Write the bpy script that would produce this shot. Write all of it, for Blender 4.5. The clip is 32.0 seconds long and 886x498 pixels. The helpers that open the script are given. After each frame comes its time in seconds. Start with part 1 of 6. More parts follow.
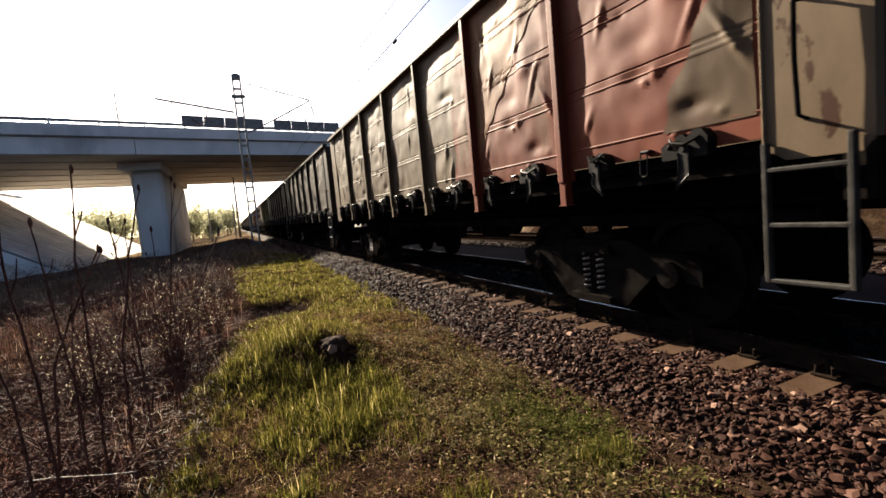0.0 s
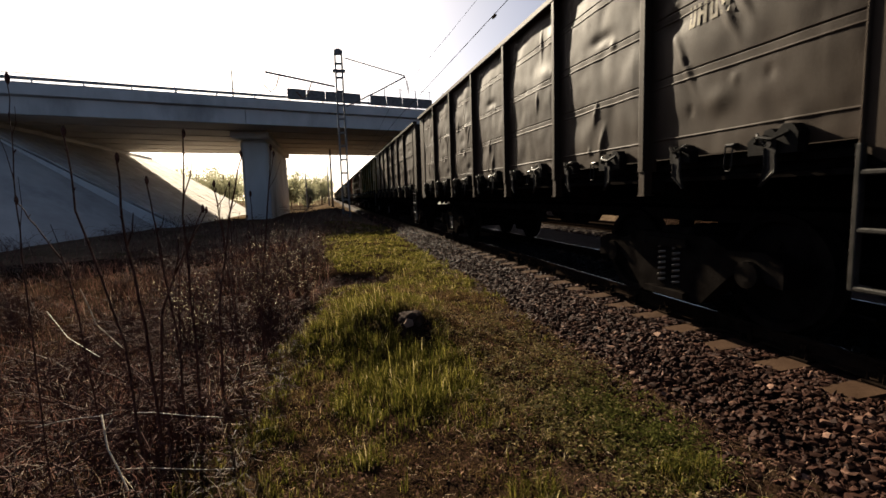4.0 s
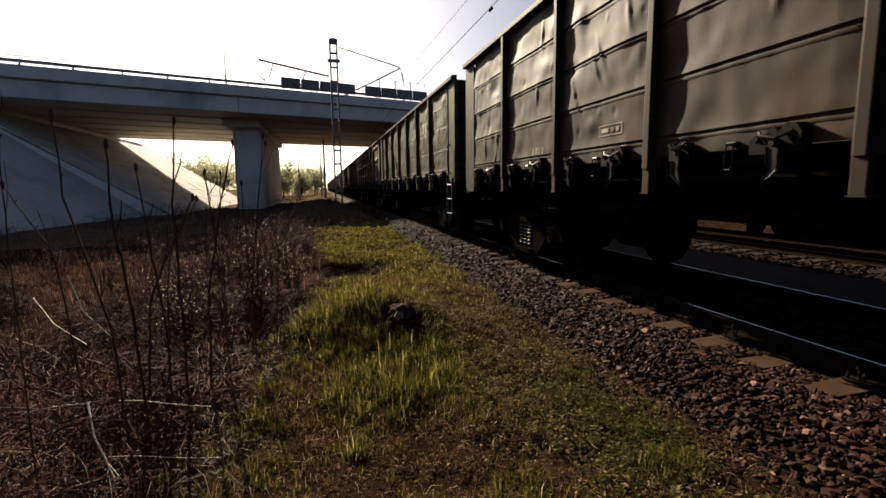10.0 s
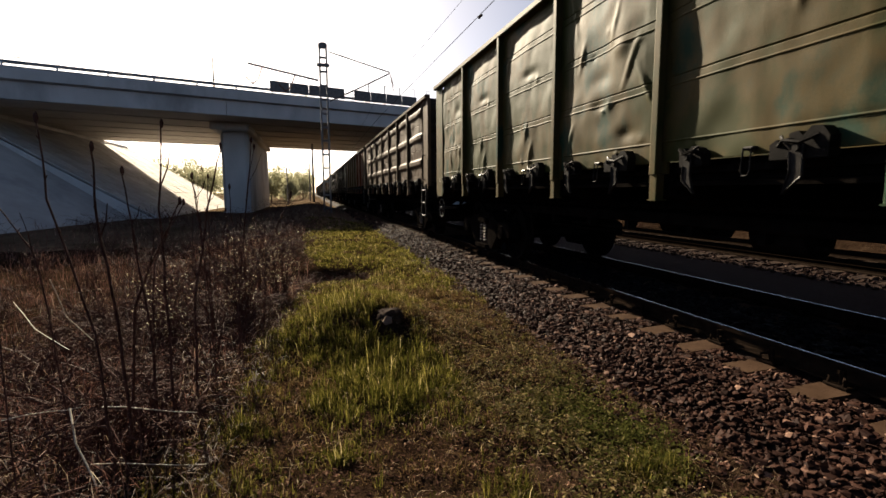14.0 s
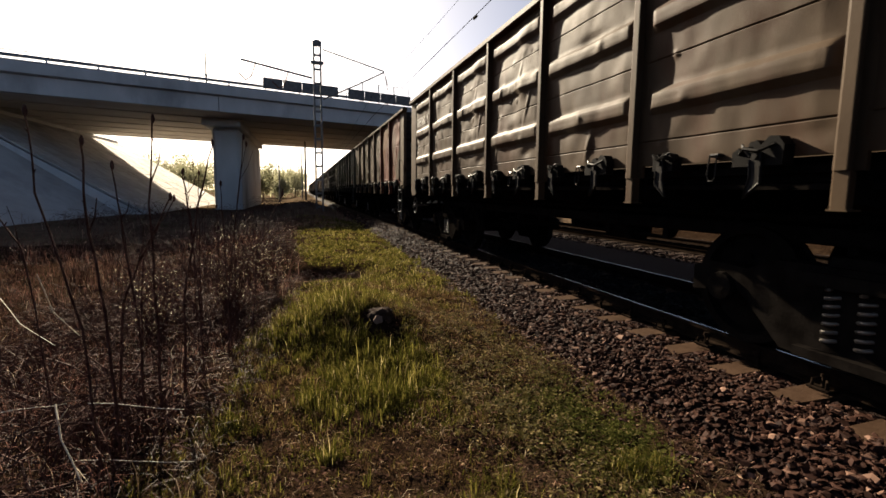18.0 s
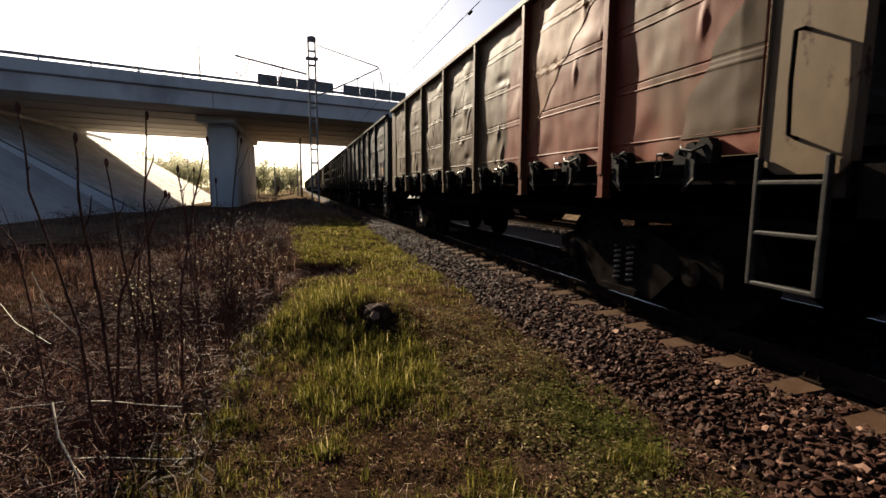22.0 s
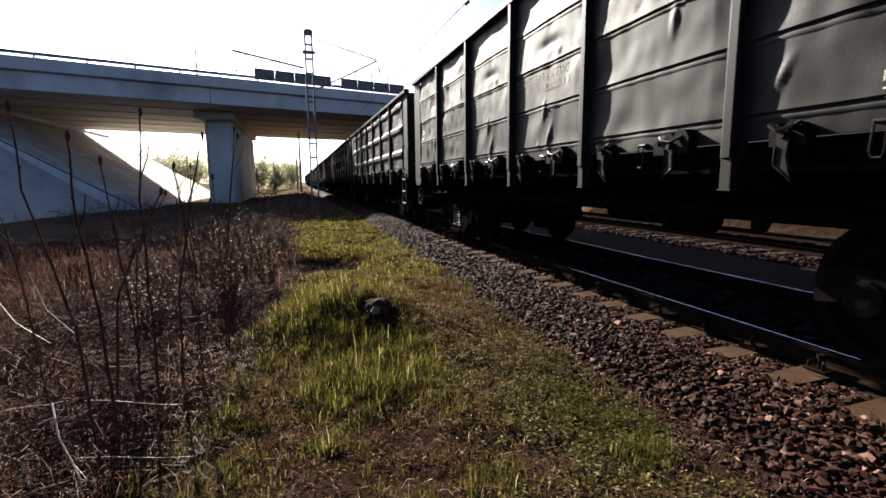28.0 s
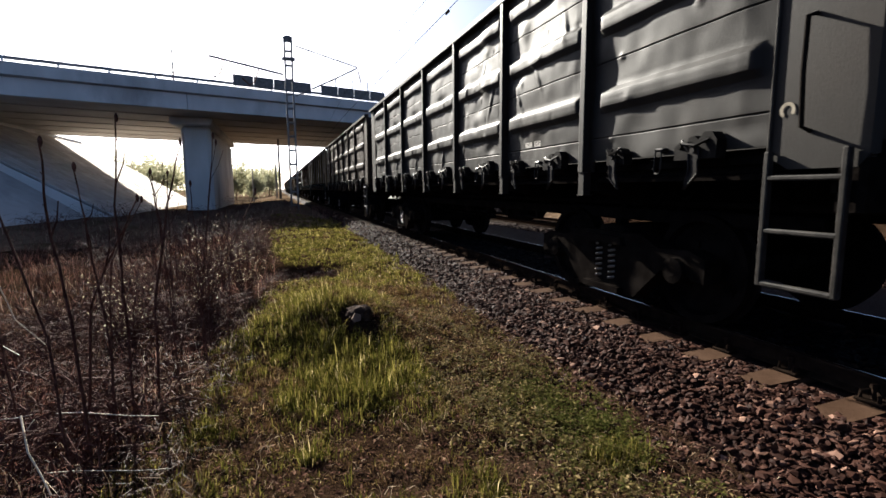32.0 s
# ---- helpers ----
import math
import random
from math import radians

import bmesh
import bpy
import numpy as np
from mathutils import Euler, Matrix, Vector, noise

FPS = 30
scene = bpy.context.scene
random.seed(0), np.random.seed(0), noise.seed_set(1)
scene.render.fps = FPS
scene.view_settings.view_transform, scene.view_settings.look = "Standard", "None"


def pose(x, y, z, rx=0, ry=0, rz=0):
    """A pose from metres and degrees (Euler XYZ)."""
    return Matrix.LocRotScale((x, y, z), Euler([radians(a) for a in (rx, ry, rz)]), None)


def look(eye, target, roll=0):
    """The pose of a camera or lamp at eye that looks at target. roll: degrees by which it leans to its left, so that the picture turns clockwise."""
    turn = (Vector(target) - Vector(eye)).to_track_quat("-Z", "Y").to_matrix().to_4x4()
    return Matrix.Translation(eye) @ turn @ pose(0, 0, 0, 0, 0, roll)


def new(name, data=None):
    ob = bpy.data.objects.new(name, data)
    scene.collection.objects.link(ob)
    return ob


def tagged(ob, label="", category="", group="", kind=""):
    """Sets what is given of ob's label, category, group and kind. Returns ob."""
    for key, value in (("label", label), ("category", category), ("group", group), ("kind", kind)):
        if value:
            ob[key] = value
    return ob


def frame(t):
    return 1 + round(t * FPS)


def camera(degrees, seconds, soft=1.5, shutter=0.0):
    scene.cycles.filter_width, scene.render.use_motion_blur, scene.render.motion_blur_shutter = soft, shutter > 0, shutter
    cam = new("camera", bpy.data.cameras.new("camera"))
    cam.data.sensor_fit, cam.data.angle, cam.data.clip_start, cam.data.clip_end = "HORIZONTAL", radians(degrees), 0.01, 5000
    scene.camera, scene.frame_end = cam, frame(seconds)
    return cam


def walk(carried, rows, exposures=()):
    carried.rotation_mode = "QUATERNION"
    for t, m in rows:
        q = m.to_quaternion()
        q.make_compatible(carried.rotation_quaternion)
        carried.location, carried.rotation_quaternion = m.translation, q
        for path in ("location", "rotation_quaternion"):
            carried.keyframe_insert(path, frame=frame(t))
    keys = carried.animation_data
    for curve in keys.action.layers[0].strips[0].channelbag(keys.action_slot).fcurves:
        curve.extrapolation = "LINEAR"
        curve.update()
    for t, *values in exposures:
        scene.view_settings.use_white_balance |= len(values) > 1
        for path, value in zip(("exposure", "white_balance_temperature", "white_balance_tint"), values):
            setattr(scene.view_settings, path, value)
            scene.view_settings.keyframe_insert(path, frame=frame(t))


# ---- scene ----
# ---- camera and its way ----
cam = camera(85.62, 32.0, soft=1.6, shutter=0.1)

# seconds, x, y, z, turn to the right of the track, tilt, lean (degrees)
VIEWS = [
    (0.0, -0.020, -0.067, 1.597, 23.12, -4.82, -5.29),
    (0.5, -0.005, -0.009, 1.613, 19.67, -5.58, -5.23),
    (1.0, -0.010, 0.053, 1.596, 14.93, -6.24, -4.53),
    (1.5, 0.001, 0.045, 1.594, 14.32, -6.63, -3.86),
    (2.0, 0.011, 0.038, 1.591, 13.36, -7.71, -3.92),
    (2.5, 0.019, 0.025, 1.595, 12.86, -7.02, -2.98),
    (3.0, 0.012, 0.030, 1.592, 13.11, -7.07, -1.70),
    (3.5, 0.011, 0.023, 1.594, 13.26, -6.89, -1.91),
    (5.5, 0.011, 0.023, 1.594, 12.63, -5.88, -0.94),
    (6.0, 0.013, 0.019, 1.593, 13.28, -6.35, -0.92),
    (6.5, 0.010, 0.018, 1.593, 13.30, -6.72, -0.70),
    (7.0, 0.011, 0.013, 1.597, 13.34, -6.20, -0.69),
    (7.5, 0.012, 0.008, 1.596, 13.33, -6.29, -0.80),
    (8.0, 0.012, 0.009, 1.594, 13.42, -6.83, -0.86),
    (8.5, 0.014, 0.010, 1.595, 13.65, -6.96, -0.50),
    (9.0, 0.016, 0.011, 1.593, 13.72, -7.02, -0.59),
    (9.5, 0.018, 0.011, 1.594, 13.87, -6.95, -0.44),
    (10.0, 0.020, 0.013, 1.595, 14.02, -7.39, -0.65),
    (10.5, 0.017, 0.018, 1.594, 13.91, -7.06, -0.28),
    (11.0, 0.016, 0.016, 1.596, 14.08, -6.50, -0.43),
    (11.5, 0.015, 0.010, 1.597, 14.20, -6.15, -0.50),
    (12.0, 0.012, 0.010, 1.597, 14.18, -5.96, 0.19),
    (12.5, 0.014, 0.006, 1.596, 13.76, -6.09, 0.12),
    (13.0, 0.014, 0.007, 1.597, 13.84, -6.30, 0.29),
    (13.5, 0.017, 0.009, 1.595, 14.50, -6.67, -0.10),
    (14.0, 0.015, 0.006, 1.596, 15.38, -6.81, -0.26),
    (14.5, 0.015, 0.005, 1.597, 16.02, -7.16, 0.09),
    (16.5, 0.014, 0.004, 1.594, 15.98, -6.88, -0.10),
    (17.0, 0.014, -0.005, 1.595, 16.35, -6.70, 0.45),
    (17.5, 0.012, -0.008, 1.595, 16.43, -6.45, 0.51),
    (18.0, 0.017, -0.008, 1.596, 16.34, -6.79, 0.64),
    (18.5, 0.012, -0.008, 1.595, 16.29, -6.72, 0.74),
    (19.0, -0.000, -0.000, 1.600, 16.45, -6.51, 1.27),
    (19.5, 0.010, -0.013, 1.595, 16.18, -6.69, 0.72),
    (20.0, 0.011, -0.013, 1.595, 16.04, -6.95, 0.32),
    (20.5, 0.015, -0.014, 1.595, 16.32, -7.09, 0.44),
    (21.0, 0.014, -0.015, 1.596, 16.43, -7.30, 1.03),
    (21.5, 0.016, -0.017, 1.597, 16.77, -7.36, 0.51),
    (22.0, 0.017, -0.018, 1.595, 16.77, -7.25, 0.35),
    (22.5, 0.020, -0.018, 1.598, 16.35, -7.07, 0.10),
    (23.0, 0.021, -0.018, 1.598, 16.26, -6.90, -0.24),
    (23.5, 0.023, -0.014, 1.595, 16.15, -6.95, -0.15),
    (24.0, 0.022, -0.009, 1.596, 16.08, -7.16, 0.10),
    (24.5, 0.025, -0.006, 1.594, 16.26, -7.60, 0.34),
    (26.5, 0.034, 0.015, 1.594, 17.15, -8.54, -0.05),
    (27.0, 0.036, 0.014, 1.593, 16.56, -8.29, 0.23),
    (27.5, 0.038, 0.013, 1.592, 16.09, -8.67, -0.87),
    (28.0, 0.035, 0.007, 1.597, 16.67, -8.11, -0.50),
    (28.5, 0.034, 0.004, 1.594, 17.63, -7.87, 0.12),
    (29.0, 0.037, 0.000, 1.597, 17.96, -7.87, -0.16),
    (29.5, 0.033, -0.009, 1.595, 17.84, -7.30, 0.06),
    (30.0, 0.030, -0.010, 1.597, 17.99, -7.54, 0.16),
    (30.5, 0.032, -0.012, 1.597, 18.08, -7.42, -0.01),
    (31.0, 0.033, -0.014, 1.597, 18.60, -7.47, -0.50),
    (31.5, 0.033, -0.012, 1.598, 18.90, -7.60, -0.46),
    (32.0, 0.028, -0.009, 1.596, 18.97, -7.27, -0.40),
]


def view(x, y, z, turn, tilt, lean):
    a, b = radians(turn), radians(tilt)
    way = Vector((math.sin(a) * math.cos(b), math.cos(a) * math.cos(b), math.sin(b)))
    eye = Vector((x, y, z))
    return look(eye, eye + way, lean)


EXPOSURES = [(0.0, 2.55, 6400, 8), (1.0, 1.97, 6600, 8), (3.0, 1.7, 6700, 8), (6.0, 1.55, 6650, 8), (10.0, 1.54, 6650, 8), (13.0, 1.75, 6650, 8), (21.0, 1.82, 6700, 8), (22.5, 1.98, 6600, 8), (24.0, 2.0, 6450, 8), (26.5, 2.3, 5650, 8),
             (32.0, 2.25, 5650, 8)]
walk(cam, [(t, view(*v)) for t, *v in VIEWS], EXPOSURES)

# ---- light ----
SUN_TURN, SUN_RISE = 13.0, 26.0   # degrees left of the track, degrees above the horizon
world = bpy.data.worlds.new("sky")
scene.world = world
world.use_nodes = True
wt = world.node_tree
sky = wt.nodes.new("ShaderNodeTexSky")
sky.sky_type = "NISHITA"
sky.sun_disc = False
sky.sun_elevation = radians(SUN_RISE)
sky.sun_rotation = radians(-SUN_TURN)
sky.air_density, sky.dust_density, sky.ozone_density = 0.45, 1.9, 0.5
wt.links.new(sky.outputs[0], wt.nodes["Background"].inputs[0])
wt.nodes["Background"].inputs[1].default_value = 0.040
sun_data = bpy.data.lights.new("sun", "SUN")
sun_data.energy, sun_data.angle, sun_data.color = 5.0, radians(0.6), (1.0, 0.86, 0.67)
sun = new("sun", sun_data)
_a, _b = radians(SUN_TURN), radians(SUN_RISE)
sun_way = Vector((-math.sin(_a) * math.cos(_b), math.cos(_a) * math.cos(_b), math.sin(_b)))
sun.matrix_world = look(Vector((0, 0, 30)) + sun_way * 10, Vector((0, 0, 30)))


# ---- materials ----
def surf(name, c1, c2, scale=4.0, rough=0.8, metal=0.0, bump=0.2, bscale=40.0, c3=None, s3=1.2, lo3=0.55, hi3=0.7,
         stretch=(1, 1, 1), spec=0.12, vary=0.0, relief=0.01, lo=0.35, hi=0.65):
    """Two colours mixed by fine noise, a third in larger stains, and a fine relief; object space."""
    m = bpy.data.materials.new(name)
    m.use_nodes = True
    nt = m.node_tree
    N, L = nt.nodes, nt.links
    b = N["Principled BSDF"]
    tc = N.new("ShaderNodeTexCoord")
    info = N.new("ShaderNodeObjectInfo")
    mp = N.new("ShaderNodeMapping")
    mp.inputs["Scale"].default_value = stretch
    L.new(tc.outputs["Object"], mp.inputs["Vector"])
    sh = N.new("ShaderNodeVectorMath")
    sh.operation = "MULTIPLY_ADD"
    L.new(info.outputs["Random"], sh.inputs[0])
    sh.inputs[1].default_value = (17.0, 31.0, 23.0)
    L.new(mp.outputs[0], sh.inputs[2])

    def nz(s, detail=5.0):
        n = N.new("ShaderNodeTexNoise")
        n.inputs["Scale"].default_value = s
        n.inputs["Detail"].default_value = detail
        n.inputs["Roughness"].default_value = 0.6
        L.new(sh.outputs[0], n.inputs["Vector"])
        return n

    def ramp(src, a, z):
        r = N.new("ShaderNodeMapRange")
        r.inputs[1].default_value, r.inputs[2].default_value = a, z
        L.new(src, r.inputs[0])
        return r.outputs[0]

    def mix(f, a, c):
        x = N.new("ShaderNodeMix")
        x.data_type = "RGBA"
        if f is None:
            x.inputs[0].default_value = 0.5
        else:
            L.new(f, x.inputs[0])
        for i, v in ((6, a), (7, c)):
            if isinstance(v, tuple):
                x.inputs[i].default_value = (*v, 1)
            else:
                L.new(v, x.inputs[i])
        return x.outputs[2]

    col = mix(ramp(nz(scale).outputs[0], lo, hi), c1, c2)
    if c3:
        col = mix(ramp(nz(s3, 8.0).outputs[0], lo3, hi3), col, c3)
    if vary:
        h = N.new("ShaderNodeHueSaturation")
        v = N.new("ShaderNodeMapRange")
        v.inputs[3].default_value, v.inputs[4].default_value = 1 - vary, 1 + vary
        L.new(info.outputs["Random"], v.inputs[0])
        L.new(v.outputs[0], h.inputs["Value"])
        L.new(col, h.inputs["Color"])
        col = h.outputs[0]
    L.new(col, b.inputs["Base Color"])
    rr = N.new("ShaderNodeMapRange")
    rr.inputs[3].default_value, rr.inputs[4].default_value = max(0.02, rough - 0.12), min(1.0, rough + 0.12)
    fine = nz(bscale)
    L.new(fine.outputs[0], rr.inputs[0])
    L.new(rr.outputs[0], b.inputs["Roughness"])
    b.inputs["Metallic"].default_value = metal
    b.inputs["Specular IOR Level"].default_value = spec
    if bump:
        bp = N.new("ShaderNodeBump")
        bp.inputs["Strength"].default_value = bump
        bp.inputs["Distance"].default_value = relief
        L.new(fine.outputs[0], bp.inputs["Height"])
        L.new(bp.outputs[0], b.inputs["Normal"])
    return m


def island(name, c1, c2, rough=0.8, trans=0.0, c3=None, spec=0.06, cut=0.7):
    """Colours that differ from piece to piece of one mesh (stones, blades, leaves)."""
    m = bpy.data.materials.new(name)
    m.use_nodes = True
    N, L = m.node_tree.nodes, m.node_tree.links
    b = N["Principled BSDF"]
    g = N.new("ShaderNodeNewGeometry")
    r = N.new("ShaderNodeValToRGB")
    e = r.color_ramp.elements
    e[0].color, e[1].color = (*c1, 1), (*c2, 1)
    if c3:
        k = e.new(cut)
        k.color = (*c2, 1)
        e[-1].color = (*c3, 1)
    L.new(g.outputs["Random Per Island"], r.inputs[0])
    L.new(r.outputs[0], b.inputs["Base Color"])
    b.inputs["Roughness"].default_value = rough
    b.inputs["Specular IOR Level"].default_value = spec
    if trans:
        t = N.new("ShaderNodeBsdfTranslucent")
        x = N.new("ShaderNodeMixShader")
        x.inputs[0].default_value = trans
        L.new(r.outputs[0], t.inputs[0])
        L.new(b.outputs[0], x.inputs[1])
        L.new(t.outputs[0], x.inputs[2])
        L.new(x.outputs[0], N["Material Output"].inputs[0])
    return m


def paint(name, c1, c2, c3, scale=2.5, s3=1.3, lo3=0.5, hi3=0.7, stretch=(1, 1, 0.5), rough=0.6, spec=0.06, lo=0.35, hi=0.65, bump=0.1):
    """Weathered wagon paint: two close tones, larger stains or older coats, a dull sheen."""
    return surf(name, c1, c2, scale, rough, 0, bump, 90, c3, s3, lo3, hi3, stretch, spec, lo=lo, hi=hi)


PAINT = {
    "tan": paint("tan_paint", (0.050, 0.031, 0.0175), (0.070, 0.046, 0.027), (0.052, 0.021, 0.009), 3.0, 1.6, 0.52, 0.68, (1, 1, 0.45)),
    "sand": paint("sand_paint", (0.058, 0.037, 0.0195), (0.080, 0.053, 0.029), (0.048, 0.020, 0.009), 3.0, 1.6, 0.53, 0.70, (1, 1, 0.45)),
    "flaked": paint("flaked_tan_paint", (0.0779, 0.0541, 0.0323), (0.1064, 0.0750, 0.0466), (0.0323, 0.0142, 0.0076), 3.0, 5.0, 0.62, 0.66, (1, 1, 0.6)),
    "red": paint("red_paint", (0.0900, 0.0198, 0.0099), (0.1125, 0.0315, 0.0162), (0.0828, 0.0414, 0.0225), 2.0, 0.9, 0.58, 0.68),
    "brown": paint("brown_paint", (0.0243, 0.0161, 0.0112), (0.0353, 0.0242, 0.0162), (0.0221, 0.0114, 0.0062), 2.5, 1.4),
    "rusty": paint("rust_stained_brown_paint", (0.0275, 0.0183, 0.0122), (0.0404, 0.0270, 0.0183), (0.0581, 0.0242, 0.0095), 2.5, 1.1, 0.54, 0.72, (1, 1, 0.6)),
    "grey": paint("grey_paint", (0.0155, 0.0137, 0.0121), (0.0226, 0.0205, 0.0180), (0.0240, 0.0192, 0.0154), 2.5, 1.2, 0.55, 0.75, rough=0.55, spec=0.09),
    "green": paint("green_paint", (0.0352, 0.0378, 0.0106), (0.0862, 0.0554, 0.0194), (0.0141, 0.0370, 0.0211), 1.2, 1.2, 0.52, 0.62, (1, 1, 0.7), lo=0.44, hi=0.56),
    "orange": paint("faded_orange_paint", (0.1080, 0.0414, 0.0162), (0.1305, 0.0558, 0.0234), (0.1080, 0.0648, 0.0306), 2.0, 0.9, 0.55, 0.66),
    "rust": paint("rust_paint", (0.0468, 0.0243, 0.0162), (0.0603, 0.0378, 0.0234), (0.0279, 0.0153, 0.0108), 2.5, 1.2),
}
# Grime, taken near black to carry the shade under the wagon body too.
M_UNDER = surf("grimy_shaded_underframe", (0.004, 0.0033, 0.003), (0.010, 0.0085, 0.0075), 6, 0.85, 0.0, 0.3, 50, spec=0.0)
M_RAILTOP = surf("polished_rail_head", (0.5, 0.49, 0.47), (0.6, 0.58, 0.56), 20, 0.25, 1.0, 0.03, 120)
M_RAIL = surf("rusty_rail_web", (0.007, 0.005, 0.004), (0.016, 0.011, 0.008), 12, 0.85, 0.0, 0.3, 60, spec=0.0)
M_CONC = surf("sleeper_concrete", (0.034, 0.0195, 0.012), (0.052, 0.031, 0.020), 5, 0.85, 0, 0.4, 50, (0.026, 0.0145, 0.0095), 3.5, spec=0.02)
# Far sleepers: darker than the near ones, with paler stains.
M_CONCFAR = surf("dark_far_sleeper", (0.020, 0.013, 0.010), (0.034, 0.022, 0.016), 5, 0.85, 0, 0.4, 50, (0.06, 0.042, 0.03), 2.5, spec=0.03)
# Lifted for the haze over the thicket; the palest stems imitate glints.
M_BRUSH = island("brushwood_stem", (0.075, 0.036, 0.029), (0.250, 0.128, 0.096), 0.7, 0.15, (0.60, 0.45, 0.32), 0.0, 0.92)
M_MARK = surf("faded_cream_marking", (0.22, 0.19, 0.135), (0.30, 0.265, 0.20), 14, 0.7, 0, 0, 40, (0.12, 0.10, 0.07), 6.0, 0.45, 0.6)
M_SIGN = surf("orange_sign_border", (0.42, 0.13, 0.05), (0.5, 0.18, 0.08), 10, 0.6, 0, 0, 40)
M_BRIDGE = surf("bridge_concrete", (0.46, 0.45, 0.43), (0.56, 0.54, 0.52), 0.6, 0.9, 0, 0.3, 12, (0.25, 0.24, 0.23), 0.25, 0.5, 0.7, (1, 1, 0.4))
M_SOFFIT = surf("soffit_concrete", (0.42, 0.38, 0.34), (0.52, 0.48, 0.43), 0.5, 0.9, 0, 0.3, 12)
M_SLAB = surf("slope_slab_concrete", (0.36, 0.33, 0.30), (0.46, 0.43, 0.39), 1.0, 0.9, 0, 0.3, 15, vary=0.12)
M_SLABPLAIN = surf("bank_concrete", (0.36, 0.33, 0.30), (0.46, 0.43, 0.39), 0.5, 0.9, 0, 0.3, 15, (0.28, 0.26, 0.24), 0.3)
M_GALV = surf("galvanised_steel", (0.38, 0.39, 0.40), (0.46, 0.47, 0.48), 5, 0.45, 0.8, 0.1, 60)
M_MAST = surf("mast_steel", (0.12, 0.115, 0.11), (0.2, 0.19, 0.18), 5, 0.7, 0.3, 0.2, 60)
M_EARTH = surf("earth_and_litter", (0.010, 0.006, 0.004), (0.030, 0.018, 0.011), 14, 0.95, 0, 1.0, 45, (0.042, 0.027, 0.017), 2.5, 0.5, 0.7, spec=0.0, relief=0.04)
M_DIRT = surf("dry_dusty_earth", (0.075, 0.052, 0.034), (0.13, 0.092, 0.062), 3, 0.95, 0, 0.8, 20, (0.05, 0.04, 0.02), 0.5, 0.5, 0.7, spec=0.0, relief=0.04)
M_BED = surf("fine_ballast_bed", (0.012, 0.008, 0.007), (0.03, 0.019, 0.016), 25, 0.95, 0, 0.8, 60, spec=0.02, relief=0.03)
M_STONE = island("ballast_stone", (0.011, 0.0052, 0.0040), (0.044, 0.0207, 0.0147), 0.65, 0, (0.165, 0.097, 0.070), 0.03, 0.91)
# Near-black stone colour imitates the shade under the train.
M_STONESHADE = island("shaded_ballast", (0.003, 0.0028, 0.003), (0.010, 0.009, 0.009), 0.7, 0, (0.02, 0.018, 0.017), 0.02, 0.9)
# Far-track ballast at about half the near stones' colour values.
M_STONEFAR = island("dark_far_ballast_stone", (0.007, 0.0036, 0.003), (0.024, 0.013, 0.010), 0.7, 0, (0.085, 0.058, 0.045), 0.02, 0.93)
M_GRASS = island("green_grass_blade", (0.020, 0.021, 0.004), (0.060, 0.056, 0.011), 0.6, 0.5, (0.145, 0.117, 0.030), 0.0)
# The palest quarter of the dry blades imitates glints.
M_DRY = island("dry_grass_blade", (0.038, 0.021, 0.010), (0.115, 0.070, 0.030), 0.6, 0.35, (0.31, 0.22, 0.12), 0.0, 0.74)
# Blades coloured pale to stand in for sunlit highlights.
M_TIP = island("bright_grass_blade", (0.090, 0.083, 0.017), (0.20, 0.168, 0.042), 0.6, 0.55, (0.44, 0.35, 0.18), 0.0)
# Straw colour made pale enough to pass for glints on stems.
M_GLINT = island("glint_straw", (0.16, 0.11, 0.07), (0.36, 0.27, 0.18), 0.6, 0.2, (0.55, 0.44, 0.32), 0.02)
M_TWIG = surf("dark_twig_bark", (0.034, 0.017, 0.013), (0.095, 0.048, 0.037), 30, 0.7, 0, 0.3, 80, spec=0.02)
M_STRAW = surf("pale_dry_stalk", (0.5, 0.42, 0.30), (0.62, 0.54, 0.4), 20, 0.7, 0, 0.2, 60)
M_ROCK = surf("dark_rock", (0.02, 0.013, 0.010), (0.06, 0.04, 0.03), 9, 0.85, 0, 0.7, 30, relief=0.02, spec=0.02)
M_WIRE = surf("dark_copper_wire", (0.02, 0.017, 0.015), (0.04, 0.034, 0.03), 5, 0.7, 0.0, 0, 40, spec=0.0)
M_WHITE = surf("faded_white_lettering", (0.5, 0.47, 0.42), (0.62, 0.59, 0.54), 30, 0.7, 0, 0, 40)
# Leaf colour lightened to imitate distant haze.
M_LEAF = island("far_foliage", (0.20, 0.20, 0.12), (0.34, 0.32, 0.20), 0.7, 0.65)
M_GLASS = surf("insulator_glaze", (0.10, 0.05, 0.03), (0.14, 0.07, 0.05), 20, 0.2, 0, 0, 40)

# The third, palest leaf colour stands in for sun glints.
M_WEED = island("weed_leaf", (0.036, 0.034, 0.011), (0.115, 0.089, 0.030), 0.6, 0.4, (0.32, 0.235, 0.115), 0.02, 0.77)
M_WEEDGREEN = island("green_weed_leaf", (0.028, 0.034, 0.009), (0.080, 0.080, 0.021), 0.6, 0.45, (0.20, 0.17, 0.065), 0.0, 0.84)
M_STONEPALE = surf("pale_stone", (0.16, 0.11, 0.085), (0.24, 0.17, 0.13), 12, 0.8, 0, 0.4, 40, spec=0.02)
M_TWIGPALE = surf("grey_dry_stem", (0.09, 0.06, 0.045), (0.17, 0.12, 0.09), 25, 0.7, 0, 0.2, 60, spec=0.02)
M_LITTER = island("fallen_leaf", (0.045, 0.023, 0.017), (0.125, 0.068, 0.048), 0.7, 0.15, (0.32, 0.205, 0.135), 0.0, 0.86)
